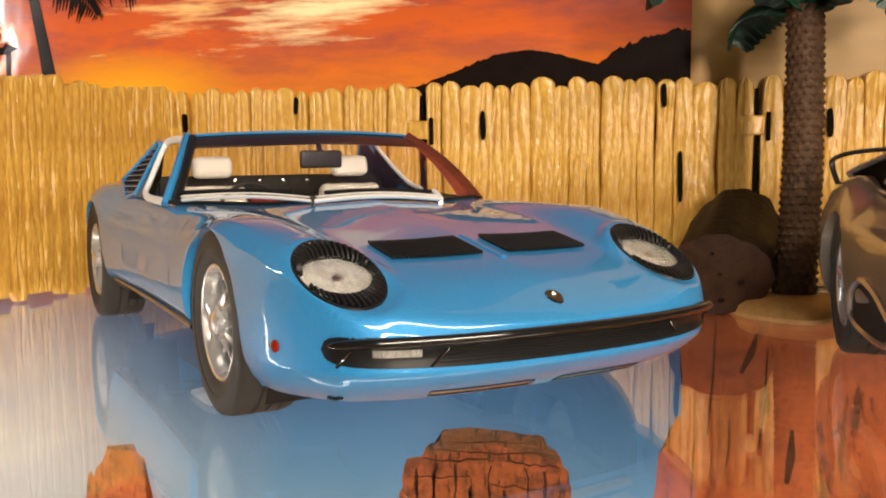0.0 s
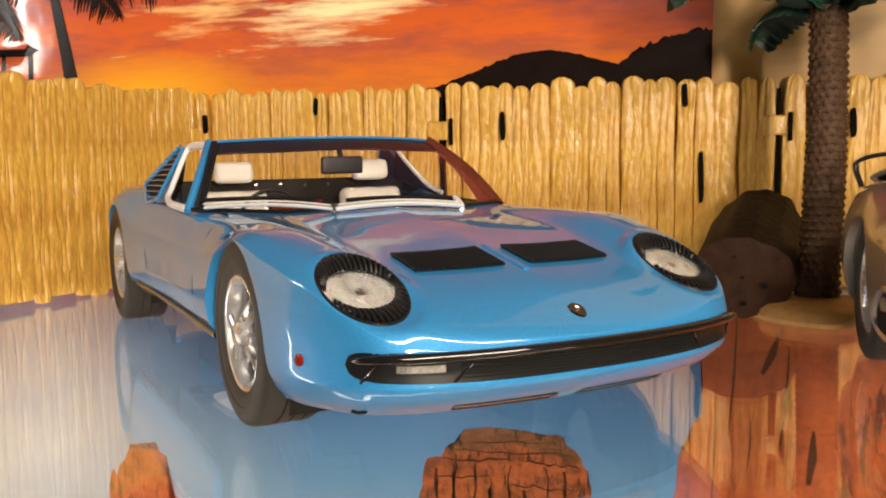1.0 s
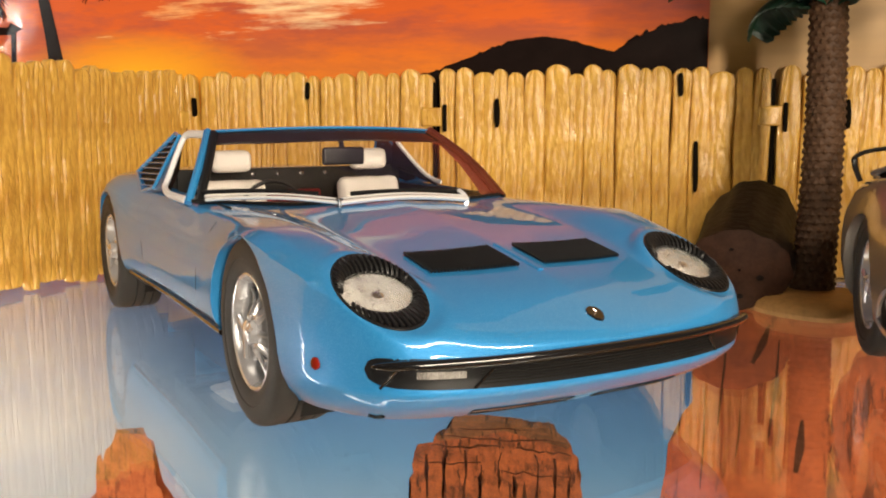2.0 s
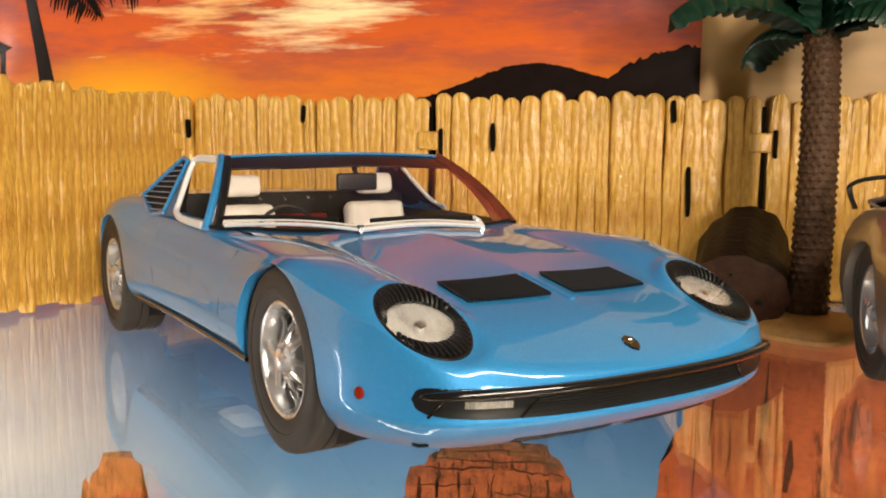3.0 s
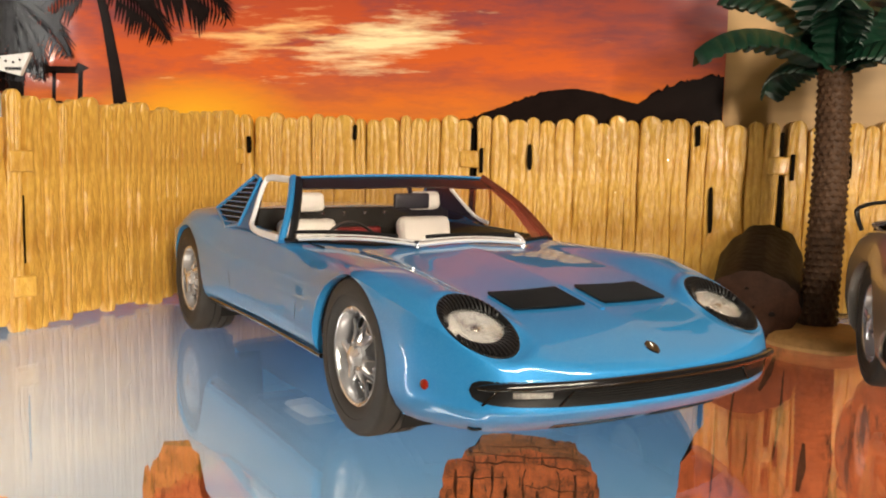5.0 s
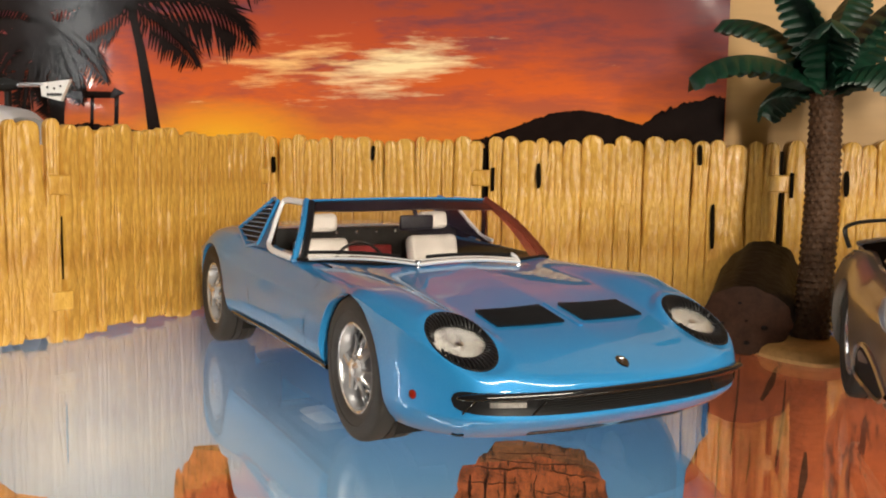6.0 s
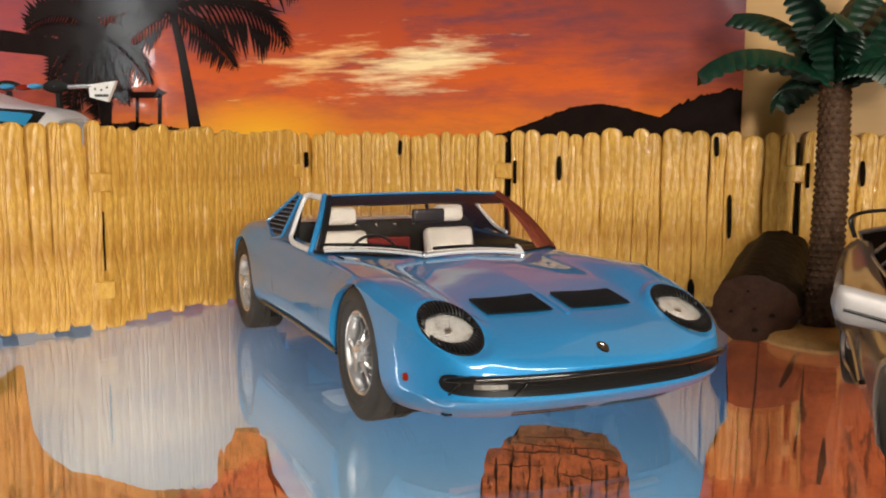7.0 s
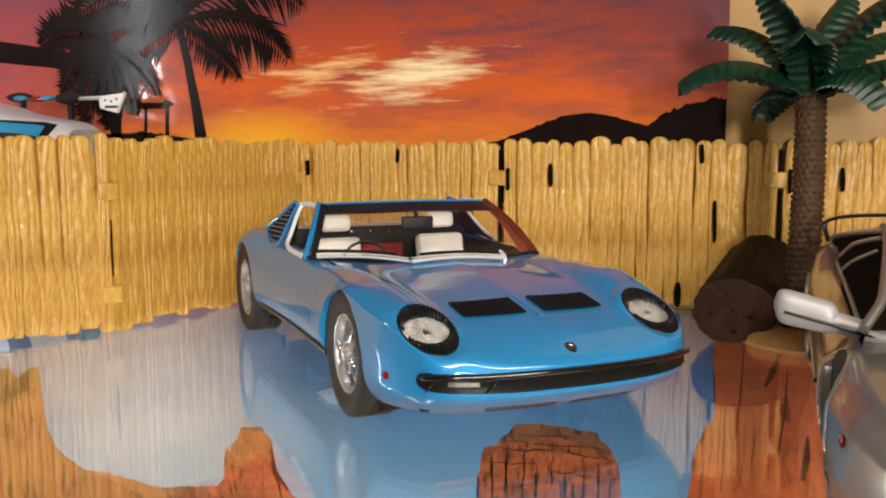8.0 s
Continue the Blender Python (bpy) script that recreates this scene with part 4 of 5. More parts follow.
def screen_point(f, h):
    """f from -1 to 1 across, h from 0 at the base to 1 at the header."""
    vb, vt = f * (.7375 - .0375 * f), f * (.580 - .015 * f)
    zb = max(skin_height(screen_base(vb), vb), .695 + .022 * max(-f, 0) ** 4) + .004
    b = Vector((screen_base(vb), vb, zb))
    t = Vector((-1.31 + .06 * f + .13 * (1 - f * f), vt, TOPZ + .018 * (1 - f * f)))
    p = b.lerp(t, h)
    p.x += .035 * math.sin(math.pi * h)
    p.z += .018 * math.sin(math.pi * h)
    return p


bm = bmesh.new()
outer = [[screen_point(f, h) * S for f in np.linspace(-1, 1, 33)] for h in np.linspace(0, 1, 13)]
inner = [[(screen_point(f, h) + Vector((-.009, 0, -.006))) * S for f in np.linspace(-1, 1, 33)] for h in np.linspace(0, 1, 13)]
a, b = grid(bm, outer), grid(bm, [r[::-1] for r in inner])
for i in range(12):
    bm.faces.new((a[i][0], a[i + 1][0], b[i + 1][-1], b[i][-1]))
    bm.faces.new((a[i + 1][-1], a[i][-1], b[i][0], b[i + 1][0]))
for j in range(32):
    bm.faces.new((a[0][j + 1], a[0][j], b[0][32 - j], b[0][31 - j]))
    bm.faces.new((a[12][j], a[12][j + 1], b[12][31 - j], b[12][32 - j]))
screen = part("windscreen", bm, CLEAR, car, "clear curved windscreen glass")
screen.visible_shadow = False
bm = bmesh.new()
tube(bm, [(screen_point(f, 1.0) + Vector((.0, 0, .006))) * S for f in np.linspace(-1, 1, 33)], .011 * S, 8, .7)
part("windscreen_header", bm, BLUE, car)
bm = bmesh.new()
pts = []
for f in np.linspace(-.99, .99, 33):
    p, q = screen_point(f, 1.0), screen_point(f, .79)
    pts.append([(p + Vector((-.012, 0, .0))) * S, (q + Vector((-.012, 0, .0))) * S, (q + Vector((-.035, 0, -.01))) * S, (p + Vector((-.06, 0, .0))) * S])
grid(bm, pts, close_v=True)
part("header_lining", bm, LINING, car, "dark lining along the windscreen header")
for side in (-1, 1):
    bm = bmesh.new()
    path = [(screen_point(side, h) + Vector((-.004, side * .006, 0))) * S for h in np.linspace(-.03, 1.02, 16)]
    tube(bm, path, .019 * S, 8, 1.2, up=(1, 0, 0))
    # the far pillar and its lining have the warm reflection painted in
    part("windscreen_pillar", bm, BLUE if side < 0 else REDSHEEN, car)
    bm = bmesh.new()
    tube(bm, [(screen_point(side * .958, h) + Vector((-.014, 0, 0))) * S for h in np.linspace(.0, .97, 16)], .023 * S, 8, 1.0, up=(1, 0, 0))
    if side > 0:
        grid(bm, [[(screen_point(f, h) + Vector((-.012 - .01 * abs(k - 1), 0, -.004))) * S for k, f in enumerate((.80 + .10 * h, .90 + .05 * h, .985))] for h in np.linspace(0, .99, 16)])
    part("pillar_lining", bm, BLACK if side < 0 else REDSHEEN, car, "" if side < 0 else "pillar lining with a red-brown reflection put into its colour")
bm = bmesh.new()
tube(bm, [(screen_point(f, 0.005) + Vector((.004, 0, -.002))) * S for f in np.linspace(-1, 1, 41)], .014 * S, 6, .8)
part("windscreen_seal", bm, BLACK, car, "black rubber seal at the foot of the windscreen")

# wipers, twin-armed
for tip, tag in (((-.925, -.735, .732), 0), ((-.478, .335, .722), 1)):
    joint = Vector((-.520, -.272, .728))
    tip = Vector(tip)
    bm = bmesh.new()
    for off in (0, .030):
        path = [joint.lerp(tip, t) + Vector((-off * (1 - .2 * t) - .03 * math.sin(math.pi * t) * (0 if tag else -1), 0, .018 * math.sin(math.pi * t) + off * .5)) for t in np.linspace(0, 1, 10)]
        tube(bm, [p * S for p in path], ((.015 + .007 * tag) if off == 0 else .008) * S, 8, .55)
    wiper = part("wiper", bm, SATIN, car, "chromed parallel-arm windscreen wiper")
    bm = bmesh.new()
    tube(bm, [(joint + Vector((0, 0, z))) * S for z in (-.05, -.02, .02)], .016 * S, 8)
    part("wiper_pivot", bm, CHROME, wiper)
    bm = bmesh.new()
    path = [joint.lerp(tip, t) + Vector((-.052 - .02 * t, 0, .030 + .012 * math.sin(math.pi * t))) for t in np.linspace(.12, 1.0, 8)]
    tube(bm, [p * S for p in path], .008 * S, 4, 1.2)
    part("wiper_blade", bm, BLACK, wiper)
    if tag:
        bm = bmesh.new()
        tube(bm, [(tip + Vector((-dx, 0, dz))) * S for dx, dz in ((0, -.02), (.0, .0), (.03, .02), (.075, .035))], .012 * S, 6)
        part("wiper_end", bm, SATIN, wiper)

# cockpit
tub = bmesh.new()
prof = [(-.66, .66), (-.75, .45), (-.90, .30), (-1.55, .28), (-1.80, .34), (-1.86, .60), (-1.88, .80)]
grid(tub, [[Vector((u, v, z)) * S for v in np.linspace(-.69, .69, 9)] for u, z in prof])
for side in (-1, 1):
    grid(tub, [[Vector((u, side * .69, z)) * S for z in (.28, .5, .715)] for u in np.linspace(-.70, -1.88, 9)])
part("cockpit_tub", tub, INTERIOR, car, "black cockpit lining")
bm = bmesh.new()
dash = [[Vector((screen_base(v) + du, v, z)) * S for du, z in ((-.02, .690), (-.18, .712), (-.27, .700), (-.31, .64), (-.30, .55))] for v in np.linspace(-.66, .66, 21)]
grid(bm, dash)
part("dashboard", bm, INTERIOR, car, "black dashboard hood")
bulk = bmesh.new()
box(bulk, -1.90 * S, -1.855 * S, -.64 * S, .64 * S, .30 * S, .822 * S, .008 * S)
bulk = part("rear_bulkhead", bulk, INTERIOR, car, "black padded rear bulkhead with bright studs")
for v in (-.22, -.08, .06, .20):
    bm = bmesh.new()
    lathe(bm, [(.013 * S, 0), (.011 * S, .006 * S), (0, .009 * S)], 10, "x", cs(-1.853, v, .79))
    part("stud", bm, CHROME, bulk)
bm = bmesh.new()
box(bm, -1.80 * S, -1.0 * S, -.11 * S, .11 * S, .30 * S, .50 * S, .02 * S)
part("centre_tunnel", bm, RED, car, "dark red carpeted centre tunnel")
bm = bmesh.new()
box(bm, -1.845 * S, -1.80 * S, -.16 * S, .16 * S, .48 * S, .70 * S, .015 * S)
part("rear_carpet", bm, RED, car, "dark red carpet between the seats")
for side in (-1, 1):
    seat = new("seat")
    seat.parent, seat.matrix_basis = car, Matrix.Translation(cs(-1.52, side * .395, .30))
    seat["label"] = "white ribbed vinyl bucket seat"

    def pad(name, x0, x1, y0, y1, z0, z1, tilt, r, ribs=0, seat=seat):
        bm = bmesh.new()
        box(bm, x0 * S, x1 * S, y0 * S, y1 * S, z0 * S, z1 * S, r * S)
        bmesh.ops.subdivide_edges(bm, edges=[e for e in bm.edges if e.calc_length() > .05 * S], cuts=5, use_grid_fill=True)
        for w in bm.verts:
            if ribs:
                w.co.x += .007 * S * math.cos((w.co.y / S) * ribs)
        bmesh.ops.rotate(bm, verts=bm.verts, cent=cs((x0 + x1) / 2, 0, z0), matrix=Euler((0, radians(tilt), 0)).to_matrix())
        return part(name, bm, WHITE, seat)
    pad("seat_base", -.05, .42, -.20, .20, -.02, .12, -6, .04, 40)
    pad("seat_back", -.14, -.03, -.182, .182, .08, .478, -14, .045, 40)
    pad("headrest", -.20, -.11, -.105, .105, .512, .625, -10, .032)
bm = bmesh.new()
ringp = [cs(-1.10 - .02 * math.sin(a) * 2, -.36 + .17 * math.cos(a), .62 + .17 * math.sin(a)) for a in np.linspace(0, math.tau, 33)]
tube(bm, ringp, .010 * S, 6, caps=False)
tube(bm, [cs(-1.10, -.52, .62), cs(-1.07, -.36, .61), cs(-1.10, -.20, .62)], .012 * S, 6)
part("steering_wheel", bm, BLACK, car, "thin black steering wheel")
bm = bmesh.new()
box(bm, -1.09 * S, -1.06 * S, -.125 * S, .095 * S, .862 * S, .948 * S, .014 * S)
tube(bm, [cs(-1.075, -.015, .92), cs(-1.10, -.015, .97), cs(-1.14, -.01, 1.0)], .014 * S, 6)
part("rear_view_mirror", bm, BLACK, car, "black interior mirror hung from the header")

# side window frames, louvred buttresses, sills, door lines
for side in (-1, 1):
    bm = bmesh.new()
    FR = [Vector((u, side * v, z)) for u, v, z in ((-1.36, .592, 1.012), (-1.60, .598, 1.014), (-1.745, .600, 1.011), (-1.79, .614, .988), (-1.75, .66, .910), (-1.66, .728, .797), (-1.605, .760, .752), (-1.51, .773, .730), (-1.38, .776, .722), (-1.12, .776, .718))]
    path = smooth_path(FR if side < 0 else FR[:8], 8)
    tube(bm, [p * S for p in path], (.020 if side < 0 else .013) * S, 8, .75, up=(0, 1, 0))
    part("side_window_frame", bm, WHITETRIM, car, "white trim round the open side window")
    bm = bmesh.new()
    corner = Vector((-1.862, side * .625, .815))
    grid(bm, [[p.lerp(corner, t) * S for t in (0, .5, 1)] for p in (FR[3], FR[4], FR[5], FR[6], FR[7] + Vector((0, 0, -.03)))])
    bmesh.ops.solidify(bm, geom=bm.faces, thickness=.010 * S)
    part("inner_quarter_panel", bm, INTERIOR, car, "black lining behind the side window")
    A, B, C, D, E_ = (Vector((u, side * v, z)) for u, v, z in ((-1.99, .604, 1.013), (-2.34, .742, .795), (-1.97, .795, .708), (-1.78, .776, .738), (-1.885, .612, .998)))
    bm = bmesh.new()
    bm.faces.new([bm.verts.new((p + Vector((0, -side * .007, -.004))) * S) for p in (A, B, C, D, E_)])
    bmesh.ops.triangulate(bm, faces=bm.faces)
    part("louvre_backing", bm, INTERIOR, car)
    for ends_, r in (((A, B), .013), ((B, C), .013), ((C, D), .012), ((D, E_), .012), ((E_, A), .013)):
        bm = bmesh.new()
        tube(bm, [ends_[0].lerp(ends_[1], t) * S for t in (0, .5, 1)], r * S, 8)
        part("louvre_frame", bm, BLUE, car)

    def at_height(points, z):
        for p, q in zip(points, points[1:]):
            if min(p.z, q.z) <= z <= max(p.z, q.z):
                return p.lerp(q, (z - p.z) / (q.z - p.z))
        return points[-1]
    for k in range(9):
        z = .975 - k * .0285
        a, b = at_height((A, B, C), z - .012), at_height((E_, D, C), z)
        bm = bmesh.new()
        tube(bm, [p * S for p in (a, a.lerp(b, .5), b)], .0095 * S, 6, .55, up=(0, 0, 1))
        part("louvre_slat", bm, BLUE, car)
    bm = bmesh.new()
    inner = [FR[3].lerp(FR[4], 0), FR[4], FR[5], FR[6], FR[7]]
    outer = [E_, E_.lerp(D, .35), E_.lerp(D, .75), D, C]
    grid(bm, [[p.lerp(q, t) * S for t in (0, .5, 1)] for p, q in zip(outer, inner)])
    bmesh.ops.solidify(bm, geom=bm.faces, thickness=.012 * S)
    part("buttress_skin", bm, BLUE, car)
    bm = bmesh.new()
    tube(bm, [Vector((u, side * (.842 + .012 * math.sin((u + .4) * 2)), .258)) * S for u in np.linspace(-.36, -2.12, 14)], .016 * S, 8, .8)
    part("sill", bm, GLOSSBLACK, car, "black sill strip")
    bm = bmesh.new()
    box(bm, -2.14 * S, -1.72 * S, (.80 if side > 0 else -.848) * S, (.848 if side > 0 else -.80) * S, .235 * S, .270 * S, .012 * S)
    part("sill_scoop", bm, BLACK, car)
    # door shut lines
    for u0, lean in ((-.60, -.05), (-1.70, .12)):
        bm = bmesh.new()
        path = []
        for z in np.linspace(.66, .27, 14):
            u = u0 + lean * (.66 - z) / .4
            w = float(half_width(u))
            if z > float(keyed(TOP, u, 6)):
                v = w - float(keyed(INSET, u, 1)) * (1 + (z - float(keyed(TOP, u, 6))) / .06)
                path.append(Vector((u, side * v, skin_height(u, v) + .0005)))
            else:
                path.append(Vector((u, side * (w - skirt_tuck(u, z) + .0006), z)))
        tube(bm, [p * S for p in path], .0010 * S, 4)
        part("door_line", bm, BLACK, car)
    # wheel wells
    for cu, cz, r in ARCHES:
        bm = bmesh.new()
        rows = []
        for a in np.linspace(radians(-35), radians(215), 25):
            rows.append([Vector((cu + r * .965 * math.cos(a), side * v, cz + r * .965 * math.sin(a))) * S for v in (.76, .5)])
        grid(bm, rows)
        part("wheel_well", bm, INTERIOR, car)

pan = bmesh.new()
p, n = perimeter(80)
for side in (-1, 1):
    grid(pan, [[Vector((a[0] - .20 * b[0], side * max(a[1] - .20 * b[1], 0) * f, .180 if a[0] > -.1 else .235)) * S for f in (0, .5, .68)] for a, b in zip(p, n)])
part("underbody", pan, BLACK, car, "flat dark underbody")

# ---- fence ----
def stake_mesh(seed):
    """One moulded stake about 1 cm wide: rounded top, wavy edges and carved grain."""
    rng = random.Random(seed)
    bm = bmesh.new()
    ph = [rng.uniform(0, 6.28) for _ in range(8)]
    h = 0.0808 + rng.uniform(-0.0016, 0.0014)
    rows = []
    levels = list(np.linspace(0, 0.945, 34)) + [0.962, 0.976, 0.988, 0.996, 1.0]
    shift = Vector((seed * 7.3, seed * 3.1, 0))
    for t in levels:
        z = h * t
        w = 0.0056 + 0.0005 * math.sin(5 * t + ph[0]) + 0.0003 * math.sin(13 * t + ph[1])
        cx = 0.0005 * math.sin(4 * t + ph[2])
        if t > 0.945:
            w *= max(1 - ((t - 0.945) / 0.0555) ** 3.2, 0.10) ** 0.5
        if t < 0.04:
            w *= 0.7 + 0.3 * (t / 0.04) ** 0.5
        row = []
        for k in range(15):
            s = k / 14 * 2 - 1
            wander = s + 0.22 * math.sin(6 * t + ph[3]) + 0.12 * math.sin(15 * t + ph[5])
            cut = max(0, 1 - abs(wander - 0.35 * math.sin(ph[4])) / 0.16) + 0.8 * max(0, 1 - abs(wander + 0.6 + 0.2 * math.sin(ph[1] + 5 * t)) / 0.15) * (math.sin(7 * t + ph[2]) > -.2) + 0.7 * max(0, 1 - abs(wander - 0.55 - 0.2 * math.sin(ph[6] + 4 * t)) / 0.12) * (math.sin(9 * t + ph[7]) > -.3)
            lump = noise.noise(Vector((2.4 * s, 14 * t, 0)) + shift) + 0.7 * noise.noise(Vector((5.5 * s, 34 * t, 3)) + shift)
            row.append((cx + w * s, -0.0019 * math.sqrt(max(1 - s**8, 0)) + 0.00055 * cut - 0.00036 * lump * (1 - 0.5 * s * s), z))
        row.append((cx + w, 0.0012, z))
        row.append((cx - w, 0.0012, z))
        rows.append(row)
    vs = grid(bm, rows, close_v=True)
    bm.faces.new(vs[0][::-1])
    bm.faces.new(vs[-1])
    ob = part("stake", bm, FENCE)
    me = ob.data
    bpy.data.objects.remove(ob)
    return me


STAKES = [stake_mesh(s) for s in range(10)]


def fence_panel(p0, p1, seed, holes=(), tabs=(0.016, 0.060), open_joint=True, tall=1.0, label="yellow-brown moulded plastic stake fence panel standing on the glass shelf"):
    """A panel of moulded stakes from p0 to p1 on the shelf."""
    a, b = Vector((*p0, 0)), Vector((*p1, 0))
    turn = math.degrees(math.atan2(b.y - a.y, b.x - a.x))
    base = thing("toy_fence_panel", Matrix.Translation(a) @ pose(0, 0, 0, 0, 0, turn), label, "toy fence", "fence panels")
    length = (b - a).length
    n = round(length / 0.0070)
    rng = random.Random(seed)
    edges = [0.0] + [(k + rng.uniform(-.24, .24)) / n for k in range(1, n)] + [1.0]
    for k in range(n):
        x0, x1 = edges[k] * length, edges[k + 1] * length
        low = 0.0 if k in (0, n // 2, n - 1) else rng.uniform(0.0005, 0.003)
        shared("stake", STAKES[rng.randrange(10)], base, Matrix.Translation(((x0 + x1) / 2, rng.uniform(-.0003, .0003), low)) @ pose(0, 0, 0, 0, rng.uniform(-.5, .5), rng.uniform(-2, 2))
               @ Matrix.Diagonal(((x1 - x0) / 0.0100, 1, tall * (1 + rng.uniform(-.01, .012)) - low / .081, 1)))
    # no real openings: raised dark slabs imitate the shade inside the slots
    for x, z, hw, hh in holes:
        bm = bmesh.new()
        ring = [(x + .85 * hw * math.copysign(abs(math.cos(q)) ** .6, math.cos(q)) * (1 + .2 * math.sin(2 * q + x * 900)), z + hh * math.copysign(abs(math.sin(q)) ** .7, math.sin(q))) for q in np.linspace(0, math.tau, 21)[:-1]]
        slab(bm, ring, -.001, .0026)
        part("knot_hole", bm, MATTEDARK, base, "dark patch that imitates a shaded slot in the fence", smooth=False)
    if not open_joint:
        box_part("moulded_web", base, FENCE, 0.001, length - 0.001, 0.0004, 0.0012, 0.004, 0.075)
    for z in tabs:
        box_part("hinge_tab", base, FENCE, length - 0.0045, length + 0.0042, -0.0027, -0.001, z - 0.0038, z + 0.0038, 0.0008)
        if open_joint:
            # solid dark boxes, here and below, imitate shade at the hinge
            box_part("hinge_slot", base, MATTEDARK, length + 0.0047, length + 0.0062, -0.0033, -0.001, z - 0.0060, z + 0.0050, 0.0004)
    box_part("hinge_gap", base, MATTEDARK, length + 0.0003, length + (0.0017 if open_joint else 0.0009), -0.0012, 0.0006, 0.008 if open_joint else 0.024, 0.0765 if open_joint else 0.048)
    return base


fence_panel((-0.298, 0.151), (-0.2293, 0.2632), 1, open_joint=False, tall=1.03)
fence_panel((-0.2285, 0.264), (-0.2000, 0.384), 2, tabs=(0.0615,), open_joint=False, tall=1.01)
fence_panel((-0.1990, 0.386), (-0.0900, 0.386), 3, holes=((0.0045, 0.067, .0010, .0040), (0.056, 0.0735, .0008, .0035)), tabs=(0.0625, 0.020))
fence_panel((-0.0865, 0.386), (0.0420, 0.386), 4, holes=((0.0235, 0.0640, .0011, .0058), (0.0950, 0.0745, .0013, .0045), (0.1015, 0.0430, .0012, .0100), (0.0855, 0.0075, .0016, .006)), tabs=(0.0625, 0.020))
fence_panel((0.0455, 0.386), (0.165, 0.386), 5, holes=((0.024, 0.063, .0012, .0055), (0.060, 0.030, .0012, .006)))

# ---- log ----
log = thing("log", pose(0.0245, 0.315, 0.0, 0, 0, 0), "dark brown resin log lying by the fence", "log")


def log_rows(rng_seed, stations, ring=56):
    rng = random.Random(rng_seed)
    ph = [rng.uniform(0, 6.28) for _ in range(5)]
    rows = []
    for i, (c, rx, rz) in enumerate(stations):
        row = []
        for k in range(ring):
            a = k * math.tau / ring
            r = 1 + .03 * math.sin(3 * a + ph[0] + .3 * i) + .015 * math.sin(7 * a + ph[1] - .2 * i) + .02 * math.sin(13 * a + ph[2])
            z = c[2] + rz * r * math.sin(a)
            row.append((c[0] + rx * r * math.cos(a), c[1], max(z, 0.0)))
        rows.append(row)
    return rows


bm = bmesh.new()
stations = [((0.0005 + 0.010 * t, 0.0 + 0.052 * t, 0.0131 + 0.0065 * t), 0.0162 + 0.001 * t, 0.0130 + 0.0060 * t) for t in np.linspace(0, 1, 10)]
stations += [((0.0107, 0.054, 0.0196), 0.0160, 0.0178), ((0.0110, 0.0555, 0.0190), 0.0135, 0.0150), ((0.0112, 0.0562, 0.0190), 0.0080, 0.0090)]
rows = log_rows(3, stations)
vs = grid(bm, rows, close_v=True)
bm.faces.new(vs[-1])
part("bark", bm, LOG, log, "dark bark")
bm = bmesh.new()
c0 = Vector((0.0005, -0.0015, 0.0135))
ring0 = [Vector(p) for p in rows[0]]
grid(bm, [[p + Vector((0, .0002, 0)) for p in ring0]] + [[c0 + (p - c0) * f + Vector((0, -.0012 * (1 - f), 0)) for p in ring0] for f in (.95, .8, .6, .4, .2, .03)], close_v=True)
part("cut_end", bm, LOGEND, log, "lighter brown sawn end with dark pits")
for x, z, r in ((.007, .011, .0013), (.001, .005, .0012), (-.008, .012, .0009), (-.002, .020, .0007)):
    bm = bmesh.new()
    bmesh.ops.create_uvsphere(bm, u_segments=10, v_segments=6, radius=r)
    bmesh.ops.scale(bm, vec=(1, .3, .7), verts=bm.verts)
    bmesh.ops.translate(bm, verts=bm.verts, vec=(x, -.0017, z))
    part("pit", bm, LOG, log)

# ---- palm ----
palm = thing("toy_palm_tree", pose(0.0496, 0.328, 0), "toy palm tree with brown beaded trunk and dark green leaves", "palm tree")
bm = bmesh.new()
rng = random.Random(11)
rows = []
for r, z in ((1.0, 0.0), (1.03, .0015), (1.0, .0035), (.9, .005), (.6, .0058), (.2, .006), (.02, .006)):
    rows.append([(0.0195 * r * math.cos(a) * (1 + .10 * math.sin(2 * a + 1) + .06 * math.sin(5 * a)), 0.020 * r * math.sin(a) * (1 + .10 * math.sin(3 * a)) - .006, z) for a in np.linspace(0, math.tau, 41)[:-1]])
grid(bm, rows, close_v=True)
part("sand_base", bm, SAND, palm, "tan sandy base plate")
bm = bmesh.new()
TRUNK = [(Vector((0.000 + .0022 * t + .0012 * math.sin(3 * t), .008 * t, .004 + .0955 * t)), .0064 - .0009 * t + .0007 * max(0, .1 - t) * 8) for t in np.linspace(0, 1, 40)]
grid(bm, [[c + Vector((r * (1 + .03 * math.sin(i * 1.9)) * math.cos(a), r * math.sin(a), 0)) for a in np.linspace(0, math.tau, 25)[:-1]] for i, (c, r) in enumerate(TRUNK)], close_v=True)
trunk = part("trunk", bm, PALMTRUNK, palm, "brown beaded trunk")
bm = bmesh.new()
